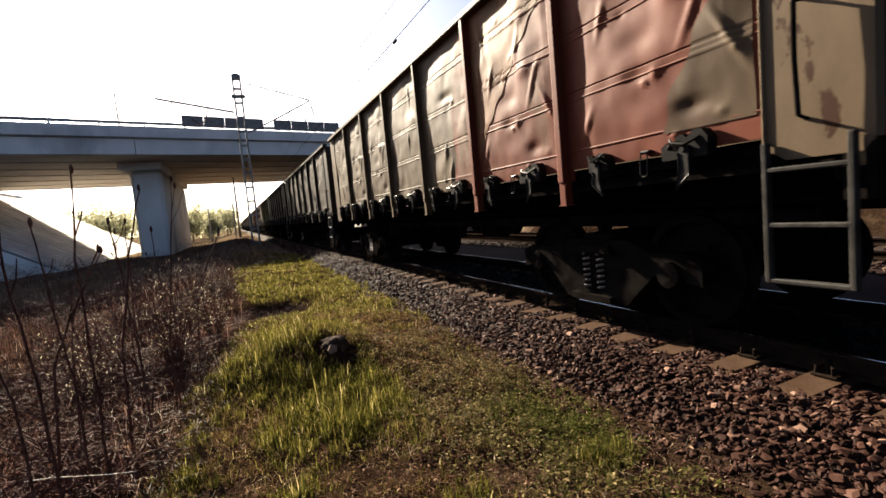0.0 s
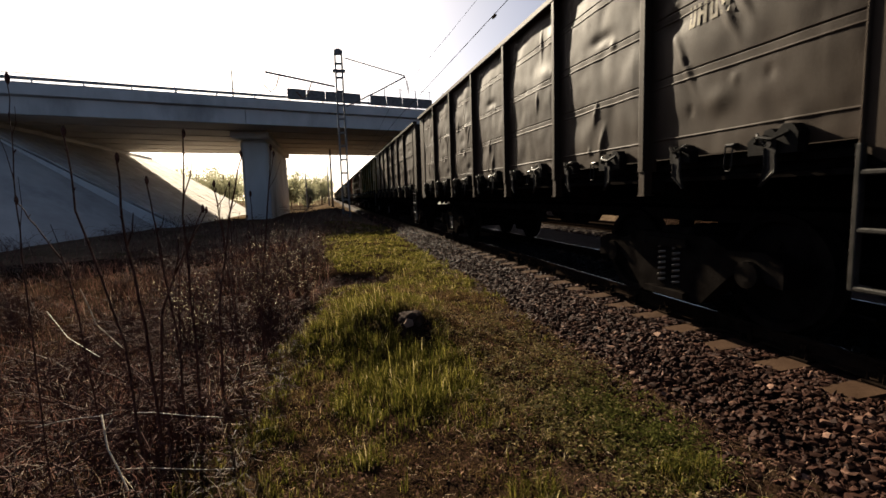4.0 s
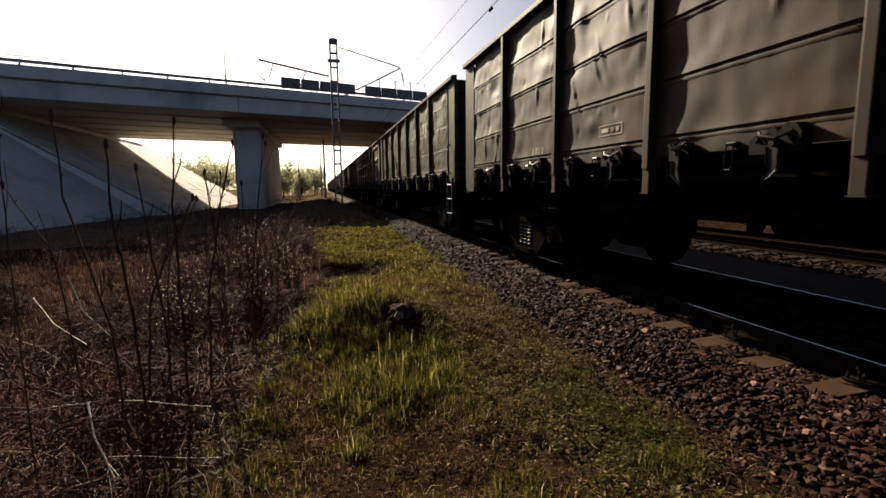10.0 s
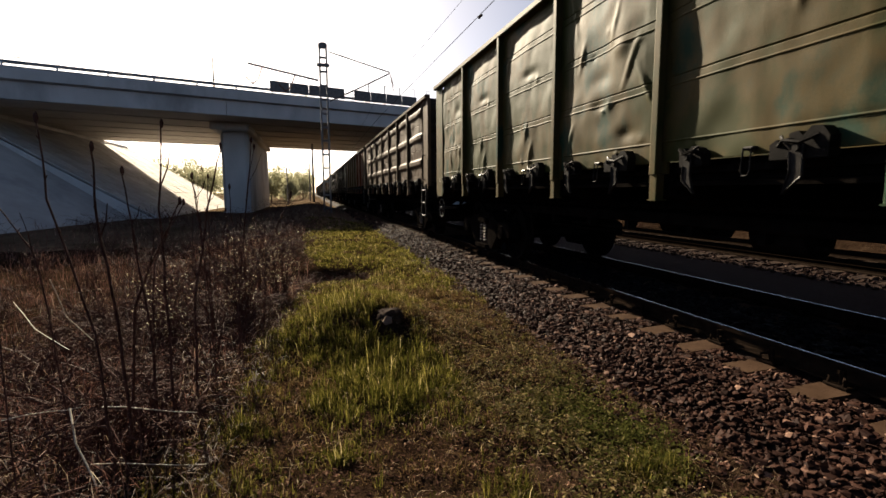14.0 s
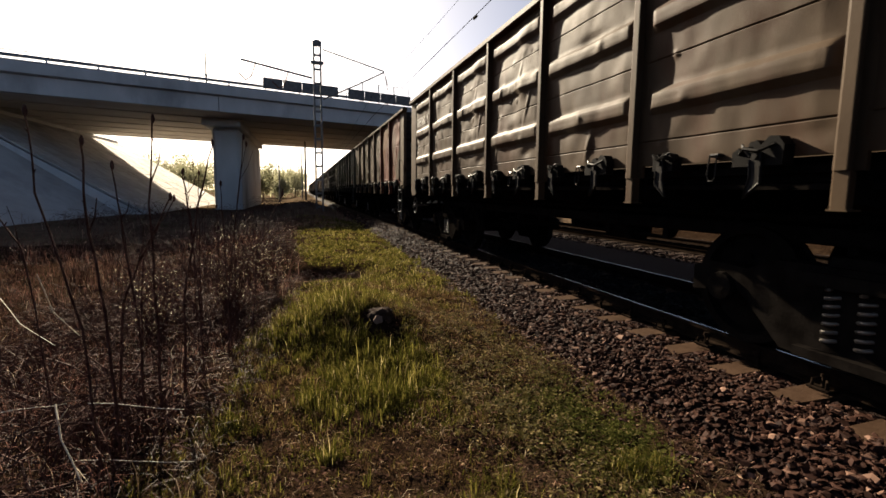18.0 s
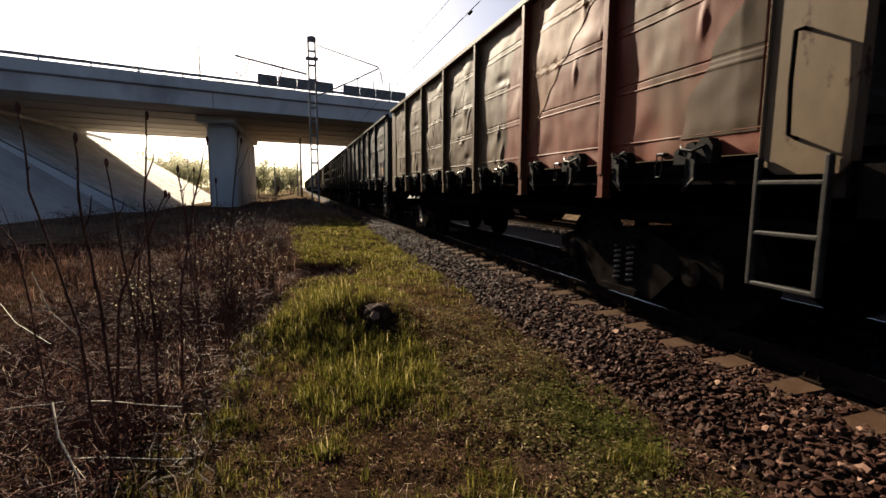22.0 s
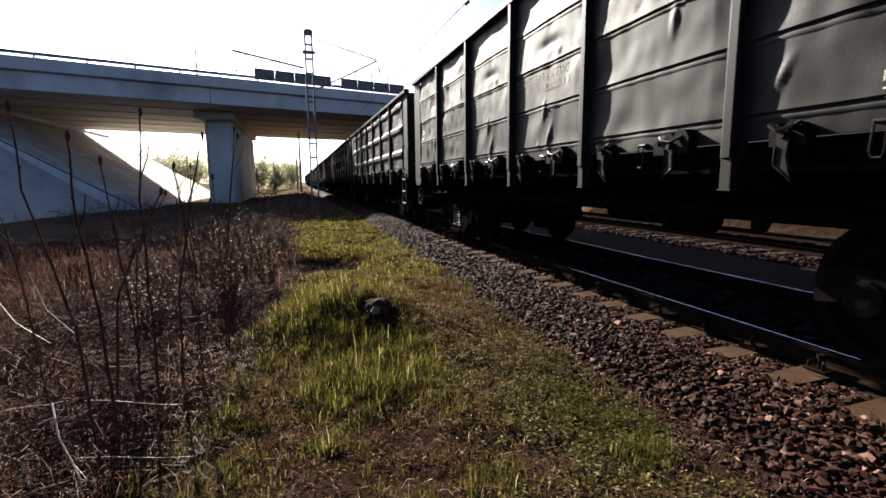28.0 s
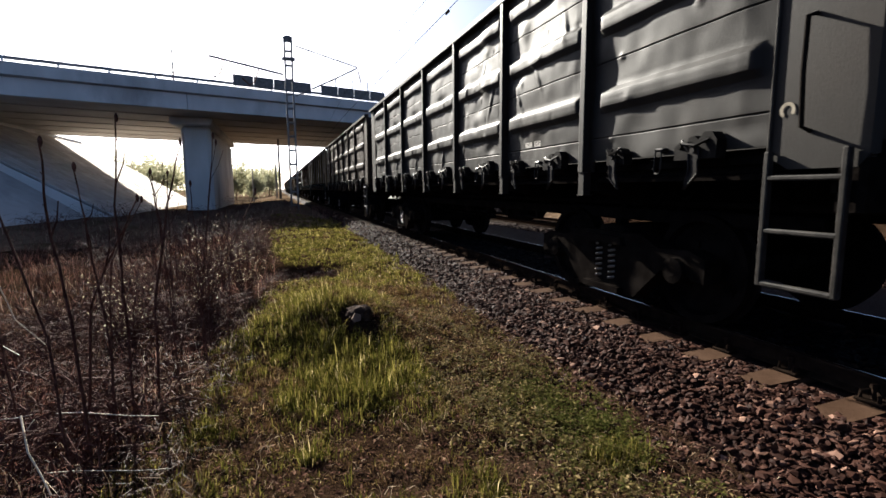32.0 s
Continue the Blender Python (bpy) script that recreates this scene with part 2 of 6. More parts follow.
# Bud colour kept very pale to imitate glints.
M_BUD = island("pale_bud", (0.18, 0.14, 0.09), (0.40, 0.33, 0.22), 0.5, 0.5, (0.65, 0.56, 0.42), 0.05)
# The few palest straws stand for glints.
M_THATCH = island("thatch_straw", (0.022, 0.013, 0.010), (0.065, 0.037, 0.026), 0.6, 0.2, (0.34, 0.25, 0.17), 0.05, 0.88)
M_SPRING = surf("bare_spring_steel", (0.09, 0.08, 0.07), (0.15, 0.135, 0.12), 20, 0.45, 0.5, 0.1, 60)
M_STEPS = surf("worn_step_paint", (0.012, 0.011, 0.010), (0.03, 0.027, 0.024), 8, 0.5, 0.0, 0.2, 60, spec=0.08)
# Dark wall colour that holds the shade of the gap between wagons.
M_ENDWALL = surf("shaded_end_wall", (0.018, 0.015, 0.013), (0.04, 0.033, 0.027), 4, 0.7, 0.0, 0.2, 60, spec=0.02)
# Latch iron, an even near-black.
M_LATCH = surf("dark_latch_iron", (0.0035, 0.003, 0.0028), (0.009, 0.0075, 0.0068), 12, 0.5, 0.0, 0.12, 60, spec=0.03)
M_LEVER = surf("worn_lever_steel", (0.008, 0.007, 0.0065), (0.024, 0.021, 0.019), 14, 0.4, 0.0, 0.1, 60, spec=0.08)
M_WHEELRIM = surf("worn_hand_wheel", (0.03, 0.027, 0.024), (0.06, 0.054, 0.05), 14, 0.4, 0.2, 0.2, 60, spec=0.1)


# ---- mesh helpers ----
class G:
    """Gathers vertices and faces for one mesh."""

    def __init__(self):
        self.v, self.f = [], []

    def add(self, vs, fs):
        o = len(self.v)
        self.v += [tuple(p) for p in vs]
        self.f += [tuple(i + o for i in f) for f in fs]
        return self

    def box(self, x0, x1, y0, y1, z0, z1, c=0.0):
        """A box; c chamfers its upright and level edges."""
        if c <= 0:
            vs = [(x, y, z) for x in (x0, x1) for y in (y0, y1) for z in (z0, z1)]
            return self.add(vs, [(0, 1, 3, 2), (4, 6, 7, 5), (0, 4, 5, 1), (2, 3, 7, 6), (0, 2, 6, 4), (1, 5, 7, 3)])
        c = min(c, (x1 - x0) / 2.1, (y1 - y0) / 2.1, (z1 - z0) / 2.1)

        def ring(d, z):
            return [(x0 + d, y0 + c, z), (x0 + c, y0 + d, z), (x1 - c, y0 + d, z), (x1 - d, y0 + c, z),
                    (x1 - d, y1 - c, z), (x1 - c, y1 - d, z), (x0 + c, y1 - d, z), (x0 + d, y1 - c, z)]
        vs = ring(c * 0.7, z0) + ring(0, z0 + c) + ring(0, z1 - c) + ring(c * 0.7, z1)
        fs = [tuple(range(7, -1, -1)), tuple(range(24, 32))]
        for k in range(3):
            fs += [(k * 8 + i, k * 8 + (i + 1) % 8, k * 8 + 8 + (i + 1) % 8, k * 8 + 8 + i) for i in range(8)]
        return self.add(vs, fs)

    def tube(self, pts, r, n=6, r1=None):
        """A round bar along points, tapering from r to r1."""
        pts = [Vector(p) for p in pts]
        vs, m = [], len(pts)
        side = None
        for i, p in enumerate(pts):
            d = (pts[min(i + 1, m - 1)] - pts[max(i - 1, 0)]).normalized()
            if side is None:
                side = d.orthogonal().normalized()
            side = (side - d * side.dot(d)).normalized()
            up = d.cross(side)
            rr = r if r1 is None else r + (r1 - r) * i / max(1, m - 1)
            vs += [p + (side * math.cos(2 * math.pi * k / n) + up * math.sin(2 * math.pi * k / n)) * rr for k in range(n)]
        fs = [tuple(range(n - 1, -1, -1)), tuple(range((m - 1) * n, m * n))]
        for i in range(m - 1):
            fs += [(i * n + k, i * n + (k + 1) % n, i * n + n + (k + 1) % n, i * n + n + k) for k in range(n)]
        return self.add(vs, fs)

    def lathe(self, prof, centre, axis="x", n=20):
        """Turns (distance along the axis, radius) pairs round an axis through centre."""
        cx, cy, cz = centre
        vs = []
        for a, r in prof:
            for k in range(n):
                t = 2 * math.pi * k / n
                u, w = r * math.cos(t), r * math.sin(t)
                vs.append((cx + a, cy + u, cz + w) if axis == "x" else (cx + u, cy + a, cz + w) if axis == "y" else (cx + u, cy + w, cz + a))
        fs = [(i * n + k, i * n + (k + 1) % n, i * n + n + (k + 1) % n, i * n + n + k) for i in range(len(prof) - 1) for k in range(n)]
        fs += [tuple(range(n - 1, -1, -1)), tuple(range((len(prof) - 1) * n, len(prof) * n))]
        return self.add(vs, fs)

    def ring(self, centre, R, r, axis="x", n=24, m=6):
        vs = []
        for i in range(n):
            a = 2 * math.pi * i / n
            for k in range(m):
                b = 2 * math.pi * k / m
                q, h = R + r * math.cos(b), r * math.sin(b)
                u, w = q * math.cos(a), q * math.sin(a)
                p = (h, u, w) if axis == "x" else (u, h, w) if axis == "y" else (u, w, h)
                vs.append(tuple(c + d for c, d in zip(centre, p)))
        return self.add(vs, [(i * m + k, i * m + (k + 1) % m, (i + 1) % n * m + (k + 1) % m, (i + 1) % n * m + k) for i in range(n) for k in range(m)])

    def slab(self, outline, a0, a1, axis="x"):
        """A flat outline (two coordinates each) given thickness from a0 to a1 along an axis."""
        n = len(outline)

        def at(a, p):
            return (a, *p) if axis == "x" else (p[0], a, p[1]) if axis == "y" else (*p, a)
        vs = [at(a0, p) for p in outline] + [at(a1, p) for p in outline]
        fs = [tuple(range(n)), tuple(range(2 * n - 1, n - 1, -1))] + [(i, i + n, (i + 1) % n + n, (i + 1) % n) for i in range(n)]
        return self.add(vs, fs)

    def mesh(self, name, smooth=False):
        me = bpy.data.meshes.new(name)
        me.from_pydata(self.v, [], self.f)
        bm = bmesh.new()
        bm.from_mesh(me)
        bmesh.ops.recalc_face_normals(bm, faces=bm.faces)
        bm.to_mesh(me)
        bm.free()
        if smooth:
            me.polygons.foreach_set("use_smooth", [True] * len(me.polygons))
        return me


def part(name, g, material, parent, label="", smooth=False, at=None):
    """One mesh object under a thing or a part."""
    me = g.mesh(name, smooth) if isinstance(g, G) else g
    if not me.materials:
        me.materials.append(material)
    ob = new(name, me)
    ob.parent = parent
    if at is not None:
        ob.matrix_basis = at
    if label:
        tagged(ob, label)
    return ob


def thing(name, g=None, material=None, label="", category="", group="", kind="", smooth=False, at=None):
    if g is None:
        ob = new(name)
        ob.empty_display_size = 0.2
    else:
        me = g.mesh(name, smooth) if isinstance(g, G) else g
        if not me.materials:
            me.materials.append(material)
        ob = new(name, me)
    if at is not None:
        ob.matrix_basis = at
    return tagged(ob, label, category, group, kind)


def bulk(name, verts, faces, material):
    """A mesh from large arrays."""
    me = bpy.data.meshes.new(name)
    me.from_pydata(verts.tolist() if isinstance(verts, np.ndarray) else verts, [], faces.tolist() if isinstance(faces, np.ndarray) else faces)
    me.materials.append(material)
    return me

# ---- the plan ----
XC, ZR = 4.32, 0.454          # centre of the near track, height of its rail heads
XC2 = 9.3                     # centre of the far track
SLEEPER_STEP = 0.509


def smooth_step(a, b, x):
    t = np.clip((x - a) / (b - a), 0, 1)
    return t * t * (3 - 2 * t)


def ground_z(x, y):
    """Height of the ground: track bed, verge with a mound, thicket side falling away."""
    x, y = np.asarray(x, float), np.asarray(y, float)
    bed = 0.235 * smooth_step(2.3, 2.95, x) - 0.45 * smooth_step(11.6, 12.6, x) + 1.7 * smooth_step(13.2, 16.5, x) * (1 - smooth_step(40, 60, y))
    mound = 0.37 * np.exp(-((x - 0.56) / 0.9) ** 2 - ((y - 5.3) / np.where(y < 5.3, 0.70, 1.3)) ** 2)
    hollow = -0.42 * np.exp(-((x - 0.36) / 0.75) ** 2 - ((y - 9.7) / np.where(y < 9.7, 0.8, 0.4)) ** 2)
    swell = 0.10 * np.exp(-((x - 1.0) / 1.5) ** 2 - ((y - 14.0) / 4.0) ** 2)
    left = -0.55 * smooth_step(-0.2, -4.5, x) * smooth_step(0, 3, y)
    far = 0.5 * smooth_step(20, 30, y) * (1 - smooth_step(0.5, 2.6, x)) * (1 - smooth_step(60, 90, y))
    tussock = 0.018 * np.sin(x * 9.1 + 2.0 * np.sin(y * 5.3)) * np.sin(y * 8.3 + 1.1 * np.sin(x * 4.1)) * (1 - smooth_step(1.9, 2.3, x)) * (1 - smooth_step(9, 14, y))
    lumps = 0.035 * np.sin(x * 2.9 + 1.3 * np.sin(y * 1.7)) * np.sin(y * 2.3 + 0.7) * (1 - smooth_step(2.1, 2.6, x)) * (1 - smooth_step(30, 60, y))
    return bed + mound + hollow + swell + left + far + lumps + tussock


# ---- ground: one sheet to the horizon ----
def make_ground():
    def axis(near0, near1, step, reach):
        a = list(np.arange(near0, near1 + 1e-6, step))
        d, lo, hi = step, near0, near1
        while hi < reach:
            d *= 1.35
            hi += d
            lo -= d
            a = [lo] + a + [hi]
        return np.array(a)
    xs, ys = axis(-8, 14, 0.1, 2500), axis(-3, 26, 0.125, 2500)
    X, Y = np.meshgrid(xs, ys, indexing="ij")
    Z = ground_z(X, Y)
    n, m = X.shape
    v = np.stack([X.ravel(), Y.ravel(), Z.ravel()], 1)
    i = np.arange(n * m).reshape(n, m)
    f = np.stack([i[:-1, :-1], i[1:, :-1], i[1:, 1:], i[:-1, 1:]], -1).reshape(-1, 4)
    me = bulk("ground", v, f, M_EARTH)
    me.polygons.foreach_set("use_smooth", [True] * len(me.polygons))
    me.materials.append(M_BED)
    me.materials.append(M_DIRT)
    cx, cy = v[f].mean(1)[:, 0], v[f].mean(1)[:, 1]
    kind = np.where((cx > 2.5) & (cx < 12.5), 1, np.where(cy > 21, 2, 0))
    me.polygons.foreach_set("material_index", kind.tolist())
    tagged(new("ground", me), "dark earth with dry litter beside the track bed", "ground", kind="structure")


make_ground()

# ---- railway tracks ----
RAIL_PROFILE = [(-0.07, 0.0), (0.07, 0.0), (0.07, 0.010), (0.010, 0.026), (0.009, 0.096), (0.034, 0.104), (0.035, 0.126), (0.028, 0.1325), (0.007, 0.135),
                (-0.007, 0.135), (-0.028, 0.1325), (-0.035, 0.126), (-0.034, 0.104), (-0.009, 0.096), (-0.010, 0.026), (-0.07, 0.010)]


def rail_mesh(y0, y1):
    g = G()
    g.slab([(a, b) for a, b in RAIL_PROFILE], y0, y1, "y")
    me = g.mesh("rail")
    me.materials.append(M_RAIL)
    me.materials.append(M_RAILTOP)
    for p in me.polygons:
        if p.center.z > 0.1345 and len(p.vertices) == 4:
            p.material_index = 1
    return me


def sleeper_mesh(m):
    g = G()
    prof = [(-1.35, -0.14), (1.35, -0.14), (1.35, 0.045), (1.3, 0.06), (0.55, 0.075), (0.3, 0.045), (-0.3, 0.045), (-0.55, 0.075), (-1.3, 0.06), (-1.35, 0.045)]
    n = len(prof)
    vs = [(x, -0.14 if z < 0 else -0.11, z) for x, z in prof] + [(x, 0.14 if z < 0 else 0.11, z) for x, z in prof]
    vs = [(x, y + (0.008 if i % 3 else -0.006), z) for i, (x, y, z) in enumerate(vs)]
    g.add(vs, [tuple(range(n)), tuple(range(2 * n - 1, n - 1, -1))] + [(i, i + n, (i + 1) % n + n, (i + 1) % n) for i in range(n)])
    me = g.mesh("sleeper")
    me.materials.append(m)
    return me


def clip_mesh():
    """A rail fastening: plate, bent clip and bolt."""
    g = G()
    g.box(-0.07, 0.07, -0.08, 0.08, 0.0, 0.02, 0.006)
    g.tube([(-0.05, -0.05, 0.02), (-0.05, -0.05, 0.06), (0.02, 0, 0.075), (-0.05, 0.05, 0.06), (-0.05, 0.05, 0.02)], 0.012, 6)
    g.lathe([(0.02, 0.016), (0.09, 0.016), (0.09, 0.026), (0.115, 0.024)], (-0.01, 0, 0), "z", 6)
    return g.mesh("rail_clip")


def make_track(name, xc, label, y0, y1, clips):
    track = thing(name, None, None, label, "railway track", kind="structure")
    track.matrix_basis = pose(xc, 0, 0)
    rm = rail_mesh(y0, y1)
    for s in (-1, 1):
        part("rail", rm, M_RAIL, track, "steel rail with a polished head", at=pose(s * 0.795, 0, ZR - 0.18))
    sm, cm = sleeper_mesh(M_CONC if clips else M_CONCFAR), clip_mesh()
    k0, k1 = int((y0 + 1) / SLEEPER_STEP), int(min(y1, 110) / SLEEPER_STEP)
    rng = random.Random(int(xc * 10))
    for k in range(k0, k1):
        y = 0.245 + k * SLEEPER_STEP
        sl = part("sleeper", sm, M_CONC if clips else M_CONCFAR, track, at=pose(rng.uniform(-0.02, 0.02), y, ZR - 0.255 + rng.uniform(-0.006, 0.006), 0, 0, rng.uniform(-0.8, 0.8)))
        if clips and -0.5 < y < 14:
            for s in (-1, 1):
                for q in (-1, 1):
                    part("rail_clip", cm, M_RAIL, sl, at=pose(s * 0.795 + q * 0.1, 0, 0.073, 0, 0, 0 if q < 0 else 180))


make_track("near_track", XC, "railway track with concrete sleepers on reddish ballast", -14, 330, True)
make_track("far_track", XC2, "second railway track beyond the train", -14, 330, False)

# ---- road bridge over the tracks ----
BA = math.atan2(7.5, 24)          # the bridge runs across the track at this turn
BRIDGE = pose(0, 39.2, 0, 0, 0, math.degrees(BA))   # x along the bridge, y across it, away from the camera


def make_bridge():
    W = 25.0
    br = thing("road_bridge", None, None, "wide concrete road bridge on a wall pier", "bridge", kind="structure")
    br.matrix_basis = BRIDGE
    x0, x1 = -60, 60
    g = G()
    g.slab([(0.0, 8.2), (0.0, 8.8), (W, 8.8), (W, 8.2), (W - 0.9, 8.1), (0.9, 8.1)], x0, x1, "x")
    part("deck", g, M_BRIDGE, br, "concrete deck slab with a plain fascia")
    for y in (0.35, 4.4, 8.4, 12.4, 16.4, 20.4, W - 0.95):
        g = G()
        for a, b in ((x0, -20.4), (-20.36, -5.7), (-5.66, 14.0), (14.04, x1)):
            g.slab([(y, 7.1), (y + 0.6, 7.1), (y + 0.6, 8.12), (y, 8.12)], a, b, "x")
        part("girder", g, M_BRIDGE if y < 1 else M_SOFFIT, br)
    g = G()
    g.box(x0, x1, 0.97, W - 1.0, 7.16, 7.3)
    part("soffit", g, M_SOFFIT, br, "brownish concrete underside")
    # kerb and guard rails
    for y in (0.12, W - 0.12):
        g = G()
        g.box(x0, x1, y - 0.1, y + 0.25, 8.802, 8.92, 0.02)
        part("kerb", g, M_BRIDGE, br)
        g = G()
        g.slab([(y - 0.05, 9.05), (y + 0.02, 9.09), (y - 0.05, 9.14), (y + 0.02, 9.2), (y - 0.05, 9.24), (y + 0.05, 9.24), (y + 0.05, 9.05)], x0, x1, "x")
        part("guard_rail", g, M_GALV, br, "galvanised crash barrier beam")
        pg = G()
        pg.box(-0.05, 0.05, y - 0.04, y + 0.06, 8.9, 9.2, 0.01)
        pm = pg.mesh("barrier_post")
        for k in range(41):
            part("barrier_post", pm, M_GALV, br, at=pose(-50 + k * 2.5, 0, 0))
        g = G()
        for a in range(24):
            g.tube([(x0 + a * 5 + 0.15, y + 1.4, 9.72), (x0 + a * 5 + 4.85, y + 1.4, 9.72)], 0.03, 6)
        part("hand_rail", g, M_GALV, br, "thin pedestrian hand rail")
        pg = G()
        pg.tube([(0, y + 1.4, 8.8), (0, y + 1.4, 9.72)], 0.025, 6)
        pm = pg.mesh("rail_post")
        for k in range(25):
            part("rail_post", pm, M_GALV, br, at=pose(x0 + k * 5, 0, 0))
    # screens over the wires
    sg = G()
    sg.box(-0.705, 0.705, -0.03, 0.03, 8.98, 9.78, 0.01)
    sm = sg.mesh("wire_screen")
    for k, x in enumerate((-2.0, -0.55, 0.9, 2.35, 4.6, 6.05, 7.5, 8.95, 12.4, 13.85)):
        part("wire_screen", sm, M_MAST, br, "dark solid safety screen", at=pose(x, -0.05, 0))
    fg = G()
    fg.tube([(-0.7, 0, 8.9), (-0.7, 0, 10.5), (0.7, 0, 10.5), (0.7, 0, 8.9)], 0.03, 6)
    fm = fg.mesh("screen_frame")
    for x in (4.6, 6.05, 7.5, 8.95, 11.6, 13.0):
        part("screen_frame", fm, M_GALV, br, at=pose(x, 0.3, 0))
    g = G()
    g.tube([(-6.4, 0.4, 8.8), (-6.4, 0.4, 11.2)], 0.06, 8, 0.04)
    part("deck_pole", g, M_MAST, br, "slim upright pole on the deck edge")
    # wall pier along the track, with a wider cap
    g = G()
    g.box(-6.9, -4.8, 43.0, 62.5, -1.5, 6.55, 0.25)
    p = part("pier", g, M_BRIDGE, br, "long concrete wall pier", at=BRIDGE.inverted())
    g = G()
    g.box(-7.4, -4.5, 41.6, 63.2, 6.55, 7.098, 0.12)
    part("pier_cap", g, M_BRIDGE, p)
    g = G()
    g.box(13.5, 15.6, 46.0, 68.5, -1.5, 7.098, 0.2)
    part("pier", g, M_BRIDGE, br, at=BRIDGE.inverted())
    return br


make_bridge()


def make_abutment():
    """The paved slope under the bridge's end and the bank behind it."""
    ab = thing("bridge_bank", None, None, "sloped bridge bank paved with concrete slabs", "embankment", kind="structure")
    top, toe = (-20.9, 7.0), (-9.0, -0.4)
    dx, dz = toe[0] - top[0], toe[1] - top[1]
    ln = math.hypot(dx, dz)
    ang = math.degrees(math.atan2(-dz, dx))
    g = G()
    g.slab([(-120, -2), (toe[0] - 0.1, -2), (toe[0] - 0.1, toe[1] - 0.12), (top[0] - 0.1, top[1] - 0.12), (-120, top[1] - 0.12)], 35.0, 66.5, "y")
    part("bank_core", g, M_BRIDGE, ab)
    # front and back of the bank fall away round a cone
    for y0, s in ((35.0, -1), (66.5, 1)):
        g = G()
        n, m = 14, 6
        ax, az = top[0] - 0.1, 6.86
        vs, fs = [], []
        for i in range(n + 1):
            a = math.pi / 2 * i / n
            bx, by = ax + 11.9 * math.cos(a), y0 + s * 15.5 * math.sin(a)
            vs += [(ax + (bx - ax) * k / m, y0 + (by - y0) * k / m, az + (-1.4 - az) * k / m) for k in range(m + 1)]
        fs = [(i * (m + 1) + k, (i + 1) * (m + 1) + k, (i + 1) * (m + 1) + k + 1, i * (m + 1) + k + 1) for i in range(n) for k in range(m)]
        g.add(vs, fs)
        g.add([(ax, y0, az), (-120, y0, az), (-120, y0 + s * 15.5, -1.4), (ax, y0 + s * 15.5, -1.4)], [(0, 1, 2, 3)])
        part("bank_side", g, M_SLABPLAIN, ab, "smooth concrete end of the bank", smooth=True)
    nx, ny = 11, 26
    w, d = ln / nx, 31.4 / ny
    sg = G()
    sg.box(0.015, w - 0.015, 0.015, d - 0.015, -0.1, 0.0, 0.012)
    sm = sg.mesh("slope_slab")
    rng = random.Random(5)
    for i in range(nx):
        for k in range(ny):
            m = Matrix.Translation((top[0], 35.05 + k * d, top[1])) @ pose(0, 0, 0, 0, ang, 0) @ pose(i * w, 0, 0.02 + rng.uniform(-0.015, 0.015), rng.uniform(-0.4, 0.4), rng.uniform(-0.4, 0.4), 0)
            part("slope_slab", sm, M_SLAB, ab, at=m)
    g = G()
    g.slab([(top[0] - 3, 5.0), (top[0] + 0.3, 5.0), (top[0] + 0.3, 7.09), (top[0] - 3, 7.09)], 35.0, 65.5, "y")
    part("abutment_wall", g, M_BRIDGE, ab)


make_abutment()


# ---- overhead line ----
def make_mast():
    mast = thing("catenary_mast", None, None, "dark lattice overhead-line mast with two brackets", "mast")
    mast.matrix_basis = pose(1.0, 29.6, 0)
    for s in (-1, 1):
        g = G()
        g.box(s * 0.19 - 0.05, s * 0.19 + 0.05, -0.1, 0.1, -0.5, 10.1, 0.015)
        part("mast_leg", g, M_MAST, mast)
    for k in range(13):
        g = G()
        z = 0.6 + k * 0.79
        g.box(-0.14, 0.14, -0.06, 0.06, z, z + 0.11, 0.01)
        part("batten", g, M_MAST, mast)
    g = G()
    g.box(-0.25, 0.25, -0.12, 0.12, 9.85, 10.12, 0.02)
    part("mast_cap", g, M_MAST, mast)
    g = G()
    g.box(-0.36, 0.36, -0.14, 0.14, 8.85, 9.0, 0.02)
    part("collar", g, M_MAST, mast)
    g = G()
    g.tube([(0.3, 0, 6.9), (2.2, -0.4, 7.75), (3.75, -0.8, 8.5)], 0.04, 6)
    part("bracket", g, M_MAST, mast, "slanting tube bracket")
    g = G()
    g.tube([(0.3, 0, 9.7), (3.75, -0.8, 8.55)], 0.035, 6)
    part("stay", g, M_MAST, mast)
    g = G()
    g.tube([(3.75, -0.8, 8.5), (3.9, -0.8, 8.0), (3.95, -0.8, 7.5)], 0.02, 6)
    for k in range(5):
        g.lathe([(0, 0.02), (0.02, 0.06), (0.05, 0.06), (0.06, 0.02)], (3.84 + k * 0.02, -0.8, 8.2 - k * 0.1), "z", 8)
    part("insulator", g, M_GLASS, mast)
    g = G()
    g.tube([(-0.3, 0, 8.05), (-4.2, 0.9, 9.0)], 0.06, 6)
    part("feeder_arm", g, M_MAST, mast)
    for x, y, z in ((-1.6, 0.3, 8.37), (-3.4, 0.7, 8.8)):
        g = G()
        g.tube([(x, y, z), (x - 0.25, y, z - 0.75), (x - 0.55, y, z - 0.95), (x - 0.9, y, z - 0.6)], 0.04, 6)
        part("feeder_insulator", g, M_GLASS, mast)
    g = G()
    g.tube([(-0.3, 0, 9.9), (-4.5, 1.0, 9.4)], 0.008, 4)
    part("earth_wire", g, M_WIRE, mast)


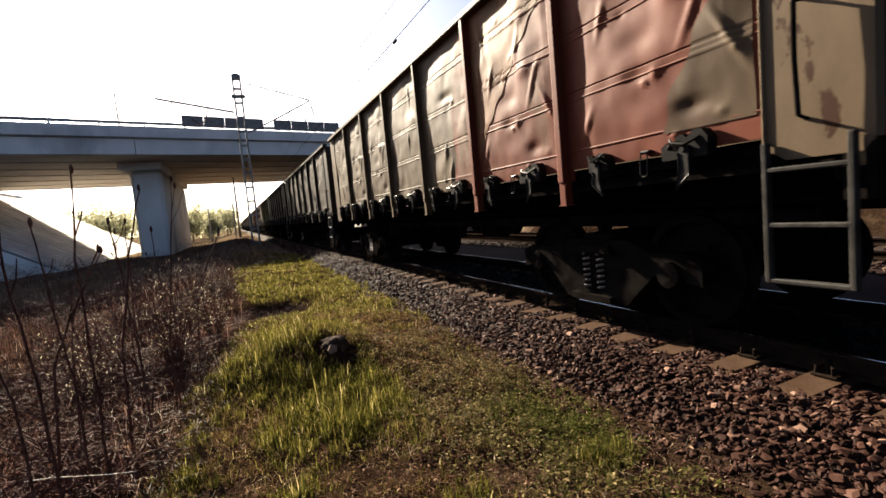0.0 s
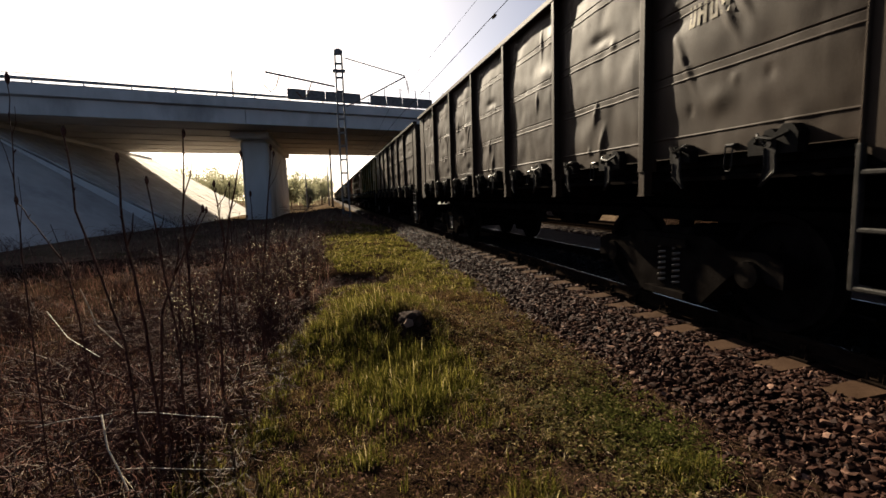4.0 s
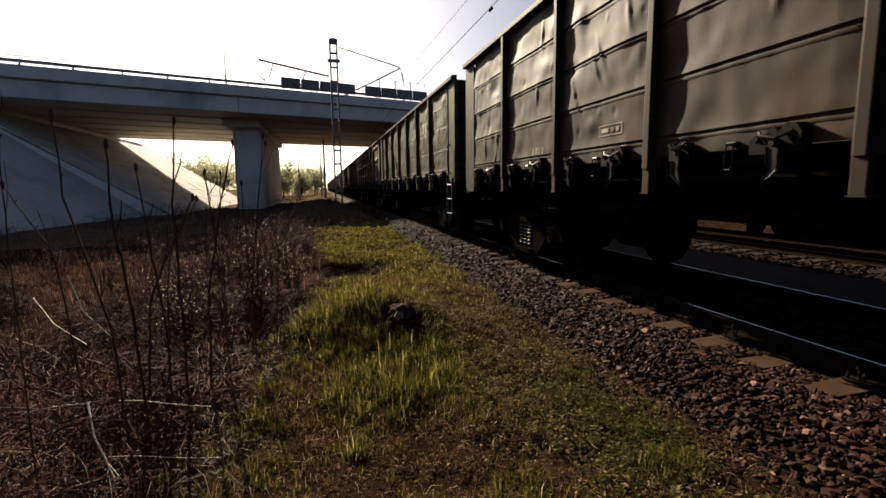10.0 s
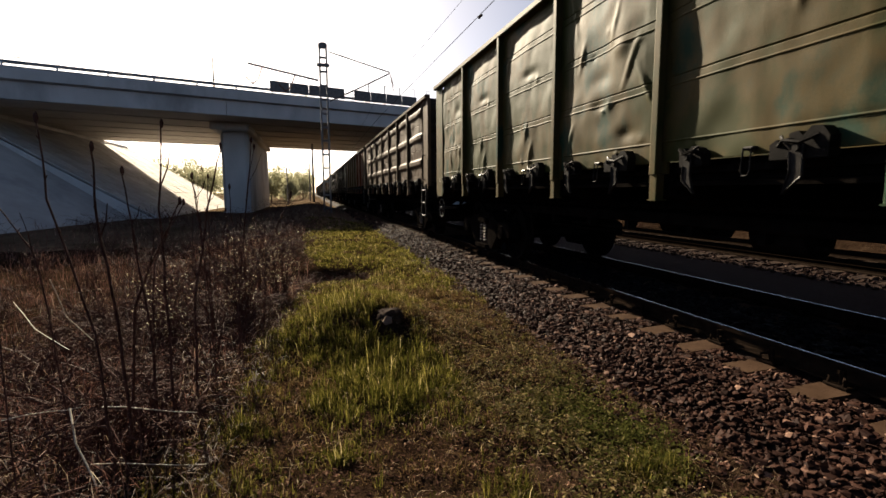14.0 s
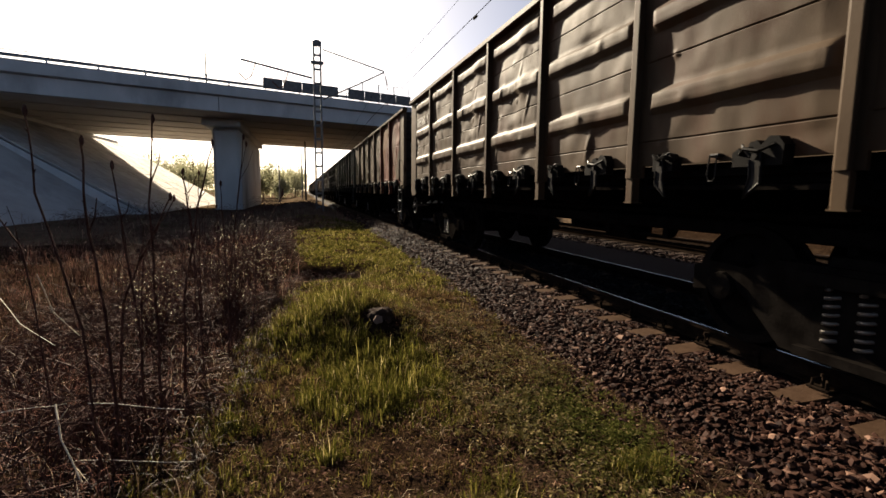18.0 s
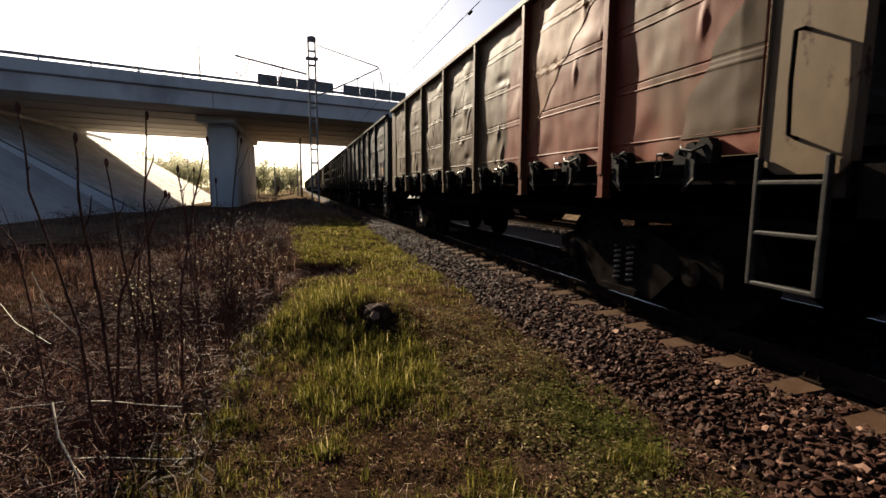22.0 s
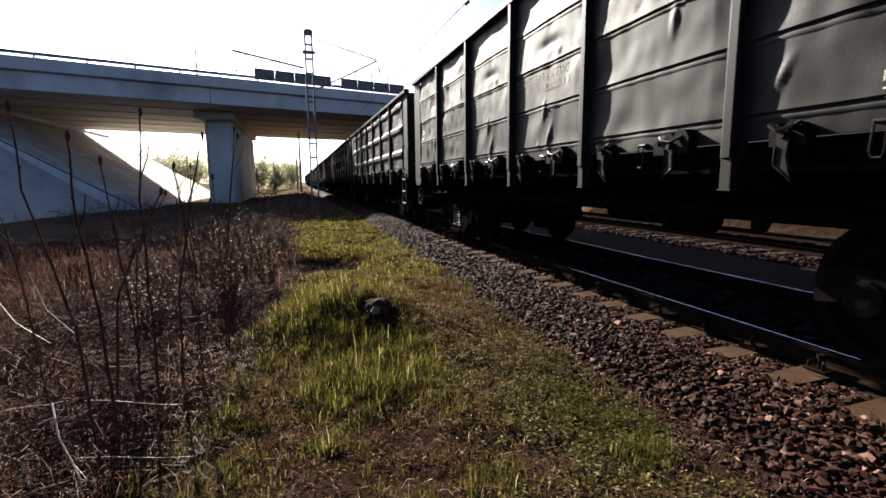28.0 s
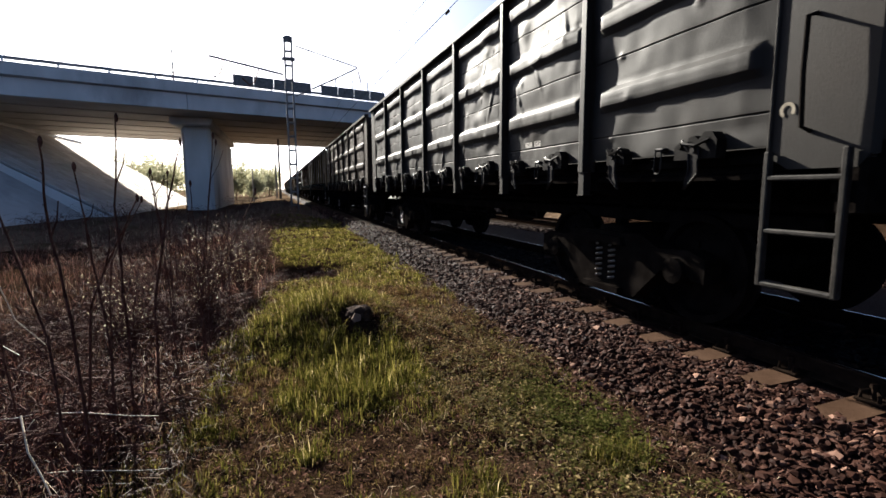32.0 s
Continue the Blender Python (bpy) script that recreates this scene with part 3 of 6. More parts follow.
def make_wires():
    def sag(x0, y0, z0, x1, y1, z1, drop, n=24):
        return [(x0 + (x1 - x0) * t, y0 + (y1 - y0) * t, z0 + (z1 - z0) * t - drop * 4 * t * (1 - t)) for t in (i / n for i in range(n + 1))]
    line = thing("overhead_line", None, None, "thin dark contact and carrier wires over the track", "overhead wires")
    for name, z, drop, r in (("contact_wire", ZR + 5.56, 0.04, 0.009), ("carrier_wire", ZR + 6.85, 0.55, 0.005)):
        g = G()
        for a, b in ((-22, 28.8), (28.8, 80), (80, 130)):
            g.tube(sag(XC + (0.2 if a < 0 else -0.2), a, z, XC + (-0.2 if a < 0 else 0.2), b, z, drop), r, 5)
        part(name, g, M_WIRE, line)
    g = G()
    g.lathe([(-0.14, 0.012), (-0.1, 0.03), (0.1, 0.03), (0.14, 0.012)], (4.25, 11.8, ZR + 5.47), "y", 8)
    part("clamp", g, M_WIRE, line)
    g = G()
    for a, b in ((-22, 28.8), (28.8, 80)):
        g.tube(sag(XC2, a, ZR + 5.8, XC2, b, ZR + 5.8, 0.05), 0.01, 4)
        g.tube(sag(XC2, a, ZR + 7.1, XC2, b, ZR + 7.1, 0.75), 0.01, 4)
    part("far_wire", g, M_WIRE, line)


make_mast()
make_wires()
# ---- goods wagons ----
PITCH, LENGTH = 13.92, 13.05     # coupling length, body length
POSTS = [2.33 + 1.73 * i for i in range(6)]
HALF, SKIN = 1.565, 1.48        # outer face of the posts, plane of the panels
PZ0, PZ1 = 1.38, 3.40


SHAPE = {}      # the relief of each panel mesh


def panel_mesh(name, w, kind, seed, dent, ny=84, nz=72):
    """A pressed steel panel: y across, z up from 0, outside towards -x, with grooves or ribs and dents."""
    h = PZ1 - PZ0
    rng = random.Random(seed)
    dents = [(rng.uniform(0.1, w - 0.1), rng.uniform(0.1, h - 0.1), rng.uniform(0.06, 0.22), rng.uniform(0.04, 0.16), rng.uniform(-0.022, 0.028)) for _ in range(dent)]
    creases = [(rng.uniform(0.15, w - 0.15), rng.uniform(0.2, h - 0.3), rng.uniform(-0.6, 0.6), rng.uniform(0.1, 0.35)) for _ in range(dent // 3 if kind == "ribbed" else dent // 2)]
    knocks = [(rng.uniform(0.08, w - 0.08), rng.uniform(0.1, h - 0.1), rng.uniform(0.022, 0.05), rng.uniform(0.018, 0.045), rng.choice((-0.008, 0.008, 0.012, 0.015))) for _ in range(dent)]
    off = Vector((seed * 3.1, seed * 1.7, 0))
    lines = {"grooved": (0.16, 0.60, 0.665, 1.10, 1.165, 1.60, 1.665), "creased": (0.16, 0.62, 1.08, 1.54), "ribbed": (0.20, 0.85, 1.50)}[kind]

    def out(y, z):
        d = 0.0
        edge = min(1.0, 0.1 + y / 0.22, 0.1 + (w - y) / 0.22)
        if kind == "grooved":
            for c in lines:
                q = abs(z - c)
                if q < 0.014:
                    d += (0.006 if c in (0.16, 0.60, 1.10, 1.60) else -0.007) * (1 if q < 0.005 else 0)
        elif kind == "creased":
            for c in lines:
                q = z - c
                if q >= 0.0:
                    d += 0.016 * math.exp(-q / 0.12) if q < 0.45 else 0.0
                elif q > -0.022:
                    d -= 0.006
                elif q > -0.042:
                    d += 0.012
        else:
            for c in (0.52, 1.17, 1.80):
                q = abs(z - c)
                inside = min(1.0, max(0.0, (y - 0.06) / 0.05), max(0.0, (w - 0.10 - y) / 0.07))
                d += 0.048 * inside * min(1.0, max(0.0, (0.105 - q) / 0.05))
            for c in lines:
                if abs(z - c) < 0.006:
                    d -= 0.010
        for a, b, r, s, m in dents:
            d += m * math.exp(-((y - a) / r) ** 2 - ((z - b) / s) ** 2)
        for a, b, r, s, m in knocks:
            if abs(y - a) < 0.12 and abs(z - b) < 0.12:
                d += m * math.exp(-((y - a) / r) ** 2 - ((z - b) / s) ** 2)
        for a, b, k, ln in creases:
            along = (z - b)
            if abs(along) < ln:
                q = abs(y - a - k * along)
                d += 0.018 * max(0.0, 1 - q / 0.05) * (1 - abs(along) / ln)
        d += 0.016 * noise.noise(Vector((y * 1.7, z * 1.9, 0)) + off) + 0.006 * noise.noise(Vector((y * 6, z * 5, 3)) + off)
        d += 0.030 * math.sin(math.pi * z / h) * (0.6 + 1.2 * noise.noise(Vector((y * 0.9, z * 1.1, 7)) + off)) * edge
        return d
    zs = {round(h * i / nz, 3) for i in range(nz + 1)}
    for c in lines:
        zs = {z for z in zs if abs(z - c) > 0.035} | {c - 0.05, c - 0.03, c - 0.012, c - 0.0065, c - 0.0035, c + 0.0035, c + 0.0065, c + 0.012, c + 0.03}
    if kind == "ribbed":
        for c in (0.52, 1.17, 1.80):
            zs = {z for z in zs if not 0.03 < abs(z - c) < 0.13} | {c - 0.108, c - 0.103, c - 0.057, c - 0.052, c + 0.052, c + 0.057, c + 0.103, c + 0.108}
    zs = sorted(zs)
    vs = [(-out(w * i / ny, z), w * i / ny, z) for i in range(ny + 1) for z in zs]
    m = len(zs)
    fs = [(i * m + k, (i + 1) * m + k, (i + 1) * m + k + 1, i * m + k + 1) for i in range(ny) for k in range(m - 1)]
    g = G()
    g.add(vs, fs)
    g.add([(0.05, 0, 0), (0.05, w, 0), (0.05, w, h), (0.05, 0, h)], [(0, 1, 2, 3)])
    me = g.mesh(name, False)
    me.shade_smooth()
    SHAPE[me] = out
    return me


W_MID, W_END = 1.69, 1.56
PANELS = {kind: [panel_mesh("side_panel", W_MID, kind, s, d) for s, d in ((1, 5), (2, 9), (3, 7), (4, 12))] for kind in ("grooved", "creased", "ribbed")}
FAR_PANELS = {kind: [panel_mesh("side_panel", W_MID, kind, 5, 4, 10, 12)] * 4 for kind in ("grooved", "creased", "ribbed")}
ENDS = {kind: panel_mesh("side_panel", W_END, kind, 9, 8) for kind in ("grooved", "creased", "ribbed")}


def post_mesh():
    """A side post: outer flange, web and foot."""
    g = G()
    g.slab([(-0.074, -0.040), (-0.084, -0.040), (-0.088, -0.034), (-0.088, 0.026), (-0.083, 0.038), (-0.074, 0.042)], 1.28, 3.39, "z")
    g.slab([(0.0, -0.006), (-0.073, -0.006), (-0.073, 0.034), (0.0, 0.040)], 1.28, 3.39, "z")
    g.slab([(0.03, -0.010), (-0.060, -0.010), (-0.060, -0.046), (-0.070, -0.046), (-0.074, -0.040), (-0.074, 0.036), (-0.066, 0.046), (0.03, 0.05)], 1.07, 1.278, "z")
    g.box(-0.080, 0.03, -0.052, 0.052, 1.062, 1.072)
    g.box(0.0, 0.03, -0.07, 0.07, 1.28, 3.39)
    return g.mesh("post")


def latch_mesh(s):
    """The hook and the hanging pointed lever of a floor hatch; s mirrors it along the wagon."""
    g = G()
    big = [(0.17, -0.06), (0.175, 0.03), (0.13, 0.06), (0.10, 0.03), (0.06, 0.045), (0.05, 0.09), (0.0, 0.10), (-0.03, 0.07), (-0.08, 0.12), (-0.14, 0.115), (-0.18, 0.06), (-0.18, -0.06)]
    small = [(0.11, -0.06), (0.115, 0.035), (0.07, 0.075), (0.04, 0.04), (-0.01, 0.085), (-0.06, 0.07), (-0.10, 0.03), (-0.11, -0.06)]
    g.slab(big if s > 0 else small, -0.115, -0.03, "x")
    g.lathe([(-0.155, 0.016), (-0.03, 0.016)], (0, s * 0.03, 0.045), "x", 8)
    g.tube([(-0.11, -s * 0.12, 0.07), (-0.15, -s * 0.04, 0.03), (-0.15, s * 0.06, 0.05), (-0.11, s * 0.12, 0.02)], 0.013, 5)
    return g.mesh("hatch_latch")


def lever_mesh(s):
    """The hanging pointed lever of a hatch: a bent plate with a rounded rim."""
    g = G()
    o = [(-0.052, 0.02), (0.012, 0.03), (0.028, -0.02), (0.020, -0.13), (0.062, -0.265), (0.046, -0.262), (-0.055, -0.165), (-0.050, -0.06)]
    g.slab([(s * a, c) for a, c in o], -0.132, -0.118, "x")
    rim = [(0.028, -0.02), (0.020, -0.13), (0.058, -0.262), (-0.055, -0.165), (-0.050, -0.06)]
    g.tube([(-0.134, s * a, c) for a, c in rim], 0.008, 6)
    g.tube([(-0.134, s * 0.02, 0.0), (-0.15, s * 0.06, 0.05), (-0.13, s * 0.09, 0.075)], 0.010, 6)
    g.lathe([(-0.15, 0.020), (-0.115, 0.020)], (0, -s * 0.015, 0.0), "x", 8)
    return g.mesh("lever")


def ring_mesh():
    g = G()
    g.tube([(-0.05, -0.03, 0.06), (-0.06, -0.034, -0.09), (-0.06, -0.018, -0.12), (-0.06, 0.018, -0.12), (-0.06, 0.034, -0.09), (-0.05, 0.03, 0.06)], 0.006, 6)
    g.box(-0.05, 0.02, -0.045, 0.045, 0.045, 0.07, 0.01)
    return g.mesh("tie_ring")


def side_frame_mesh():
    g = G()
    prof = [(-1.22, 0.40), (-1.22, 0.60), (-1.05, 0.66), (-0.72, 0.64), (-0.5, 0.74), (0.5, 0.74), (0.72, 0.64), (1.05, 0.66), (1.22, 0.60), (1.22, 0.40), (1.08, 0.42),
            (1.02, 0.50), (0.82, 0.50), (0.66, 0.36), (0.42, 0.13), (-0.42, 0.13), (-0.66, 0.36), (-0.82, 0.50), (-1.02, 0.50), (-1.08, 0.42)]
    outer = prof
    g.slab(outer, -0.09, 0.09, "x")
    g.slab([(-0.28, 0.14), (0.28, 0.14), (0.28, 0.2), (-0.28, 0.2)], -0.16, 0.16, "x")
    g.slab([(-0.30, 0.62), (0.30, 0.62), (0.28, 0.70), (-0.28, 0.70)], -0.15, 0.15, "x")
    for s in (-1, 1):
        g.lathe([(-0.14, 0.05), (-0.13, 0.11), (0.1, 0.13), (0.12, 0.05)], (0, s * 0.925, 0.475), "x", 14)
    return g.mesh("side_frame")


def spring_mesh():
    g = G()
    pts = [(0.05 * math.cos(t), 0.05 * math.sin(t), 0.245 + 0.36 * t / (6.5 * 2 * math.pi)) for t in np.linspace(0, 6.5 * 2 * math.pi, 79)]
    g.tube(pts, 0.013, 6)
    return g.mesh("spring", True)


def wheelset_mesh():
    g = G()
    g.lathe([(-0.95, 0.07), (-0.6, 0.085), (0.6, 0.085), (0.95, 0.07)], (0, 0, 0), "x", 12)
    for s in (-1, 1):
        p = [(0.86, 0.09), (0.86, 0.14), (0.80, 0.16), (0.79, 0.39), (0.86, 0.41), (0.86, 0.475), (0.765, 0.478), (0.745, 0.505), (0.73, 0.50), (0.73, 0.40), (0.75, 0.38), (0.76, 0.16), (0.70, 0.14), (0.70, 0.09)]
        g.lathe([(a * s, r) for a, r in p], (0, 0, 0), "x", 32)
        for k in range(3):
            a = k * 2.1
            g.box(s * 0.80 - 0.02, s * 0.80 + 0.02, 0.22 * math.cos(a) - 0.03, 0.22 * math.cos(a) + 0.03, 0.22 * math.sin(a) - 0.03, 0.22 * math.sin(a) + 0.03)
    return g.mesh("wheelset")


def hand_wheel_mesh(spokes):
    g = G()
    g.ring((0, 0, 0), 0.20, 0.008, "x", 30, 6)
    for k in range(spokes):
        a = 0.5 + k * 2 * math.pi / spokes
        g.tube([(0.0, 0.0, 0.0), (0.03, 0.09 * math.cos(a + 0.15), 0.09 * math.sin(a + 0.15)), (0.0, 0.20 * math.cos(a), 0.20 * math.sin(a))], 0.0065, 5)
    g.lathe([(-0.03, 0.025), (-0.02, 0.04), (0.05, 0.035), (0.35, 0.022)], (0, 0, 0), "x", 10)
    me = g.mesh("hand_wheel")
    return me


LATCHES = {0.28: latch_mesh(1), 0.76: latch_mesh(-1)}
LEVERS = {0.28: lever_mesh(1), 0.76: lever_mesh(-1)}
POST, RING, SIDE_FRAME, SPRING, WHEELS = post_mesh(), ring_mesh(), side_frame_mesh(), spring_mesh(), wheelset_mesh()
HAND_WHEELS = {n: hand_wheel_mesh(n) for n in (3, 6)}
WHEELSETS = []
BODIES = {}      # per wagon: the thing, and mesh and place of each panel


def top_rail_mesh(s):
    g = G()
    g.slab([(s * (SKIN - 0.04), 3.385), (s * HALF, 3.385), (s * (HALF + 0.01), 3.40), (s * (HALF + 0.01), 3.46), (s * (HALF - 0.02), 3.48), (s * (SKIN - 0.04), 3.48)], 0.0, LENGTH, "y")
    return g.mesh("top_rail")


def sill_mesh(s):
    g = G()
    g.slab([(s * 1.26, 1.18), (s * 1.40, 1.18), (s * 1.40, 1.215), (s * 1.34, 1.23), (s * 1.34, 1.36), (s * 1.42, 1.375), (s * 1.26, 1.375)], 0.05, LENGTH - 0.05, "y")
    return g.mesh("side_sill")


TOPS, SILLS = {s: top_rail_mesh(s) for s in (-1, 1)}, {s: sill_mesh(s) for s in (-1, 1)}


PLATE = SKIN + 0.022     # outer face of the corner plates


def plate_mesh(lead):
    """A corner plate: a slightly buckled sheet with rounded lower corners."""
    g = G()
    w, e = 0.50, LENGTH + 0.03
    if lead:
        o = [(0.0, 3.385), (w + 0.04, 3.385), (w + 0.04, 1.32), (w - 0.09, 1.235), (0.05, 1.235), (0.0, 1.30)]
    else:
        o = [(e - w, 3.385), (e, 3.385), (e, 1.20), (e - 0.02, 1.12), (e - 0.09, 1.05), (e - w + 0.09, 1.05), (e - w + 0.02, 1.09), (e - w, 1.14)]
    g.slab(o, -PLATE, -PLATE + 0.02, "x")
    y0 = 0.0 if lead else e - 0.06
    g.box(-PLATE + 0.02, -SKIN + 0.06, y0, y0 + 0.06, 1.3, 3.385)
    if lead:
        g.tube([(-PLATE - 0.004, w + 0.02, 3.38), (-PLATE - 0.004, w + 0.02, 1.34)], 0.012, 6)
    return g.mesh("corner_plate")


LEAD_PLATE, TAIL_PLATE = plate_mesh(True), plate_mesh(False)


def end_wall_mesh(y, s):
    """An end wall pressed into level ribs."""
    o = [(y + s * 0.08, 1.1), (y + s * 0.08, 3.40), (y, 3.40)]
    for z in (3.2, 2.7, 2.15, 1.6):
        o += [(y, z + 0.1), (y - s * 0.05, z + 0.05), (y - s * 0.05, z - 0.05), (y, z - 0.1)]
    o.append((y, 1.1))
    g = G()
    g.slab(o, -SKIN + 0.06, SKIN - 0.06, "x")
    return g.mesh("end_wall")


END_LEAD, END_TAIL = end_wall_mesh(0.06, 1), end_wall_mesh(LENGTH - 0.06, -1)


def far_wall_mesh():
    g = G()
    g.box(SKIN - 0.05, SKIN, 0.1, LENGTH - 0.1, 1.30, 3.385)
    for y in POSTS:
        g.box(SKIN, HALF, y - 0.07, y + 0.07, 1.07, 3.385)
    return g.mesh("far_side_wall")


def floor_mesh():
    """Floor hatches slope down on both sides of the centre sill."""
    g = G()
    g.box(-1.40, 1.40, 0.1, LENGTH - 0.1, 1.28, 1.33)
    return g.mesh("floor")


def cross_beam_mesh():
    g = G()
    g.slab([(-1.42, 1.28), (-1.42, 1.1), (-0.3, 0.86), (0.3, 0.86), (1.42, 1.1), (1.42, 1.28)], -0.06, 0.06, "y")
    return g.mesh("cross_beam")


def hatch_gear_mesh():
    """The shaft and hanging arms that work the floor hatches."""
    g = G()
    g.box(-0.06, 0.06, 0.6, LENGTH - 0.6, 0.80, 0.92, 0.02)
    for y in POSTS:
        g.slab([(-0.05, 0.86), (0.28, 1.2), (0.34, 1.2), (0.05, 0.72), (-0.05, 0.70)], y + 0.35, y + 0.42, "y")
        g.slab([(-0.05, 0.86), (0.28, 1.2), (0.34, 1.2), (0.05, 0.72), (-0.05, 0.70)], y - 0.42, y - 0.35, "y")
    return g.mesh("hatch_gear")


def centre_sill_mesh():
    g = G()
    g.box(-0.23, 0.23, -0.1, LENGTH + 0.1, 0.92, 1.28)
    g.box(-1.5, 1.5, 0.0, 0.14, 1.0, 1.28)
    g.box(-1.5, 1.5, LENGTH - 0.14, LENGTH, 1.0, 1.28)
    g.lathe([(5.1, 0.02), (5.12, 0.17), (5.6, 0.17), (5.62, 0.02)], (-0.55, 0, 0.78), "y", 14)
    g.lathe([(7.0, 0.02), (7.05, 0.22), (7.9, 0.22), (7.95, 0.02)], (0.5, 0, 0.75), "y", 14)
    g.tube([(-0.5, 3.6, 0.62), (-0.5, 9.4, 0.62)], 0.02, 5)
    g.tube([(-0.62, 4.6, 0.7), (-0.62, 8.6, 0.7)], 0.02, 5)
    g.tube([(-0.75, 0.2, 0.98), (-0.75, LENGTH - 0.2, 0.98)], 0.025, 5)
    return g.mesh("centre_sill")


def coupler_mesh(y, s):
    g = G()
    g.box(-0.1, 0.1, min(y, y - s * 0.25), max(y, y - s * 0.25), 0.93, 1.17, 0.03)
    g.slab([(-0.2, y - s * 0.2), (-0.22, y - s * 0.40), (-0.05, y - s * 0.47), (0.2, y - s * 0.43), (0.22, y - s * 0.2)], 0.88, 1.2, "z")
    g.tube([(0.3, y, 0.95), (0.32, y - s * 0.2, 0.6), (0.15, y - s * 0.43, 0.72)], 0.03, 6)
    return g.mesh("coupler")


def ladder_mesh():
    """The step frame that hangs below the leading corner."""
    g = G()
    x = -HALF + 0.035
    for y in (0.06, 0.48):
        g.box(x - 0.03, x + 0.02, y, y + 0.034, 0.54, 1.34, 0.008)
    for z in (0.54, 0.86, 1.17):
        g.box(x - 0.028, x + 0.018, 0.085, 0.49, z, z + 0.03, 0.008)
    return g.mesh("step_ladder")


def grab_mesh():
    g = G()
    x = -PLATE
    g.tube([(x, 0.31, 2.06), (x - 0.07, 0.31, 2.04), (x - 0.075, 0.31, 1.75), (x - 0.07, 0.30, 1.46), (x, 0.30, 1.44)], 0.013, 6)
    return g.mesh("grab_rail")


CROSS_BEAM, HATCH_GEAR = cross_beam_mesh(), hatch_gear_mesh()
FAR_WALL, FLOOR, SILL, LADDER, GRAB = far_wall_mesh(), floor_mesh(), centre_sill_mesh(), ladder_mesh(), grab_mesh()
COUPLERS = [coupler_mesh(0.0, 1), coupler_mesh(LENGTH, -1)]
SHARED = [POST, *LATCHES.values(), *LEVERS.values(), RING, SIDE_FRAME, SPRING, WHEELS, *HAND_WHEELS.values(), *TOPS.values(), *SILLS.values(), LEAD_PLATE, TAIL_PLATE, END_LEAD, END_TAIL, FAR_WALL, FLOOR, SILL, LADDER, GRAB, *COUPLERS, CROSS_BEAM, HATCH_GEAR]
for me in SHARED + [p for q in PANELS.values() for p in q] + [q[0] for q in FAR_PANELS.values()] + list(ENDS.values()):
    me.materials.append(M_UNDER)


def painted(ob, m):
    ob.material_slots[0].link = "OBJECT"
    ob.material_slots[0].material = m
    return ob




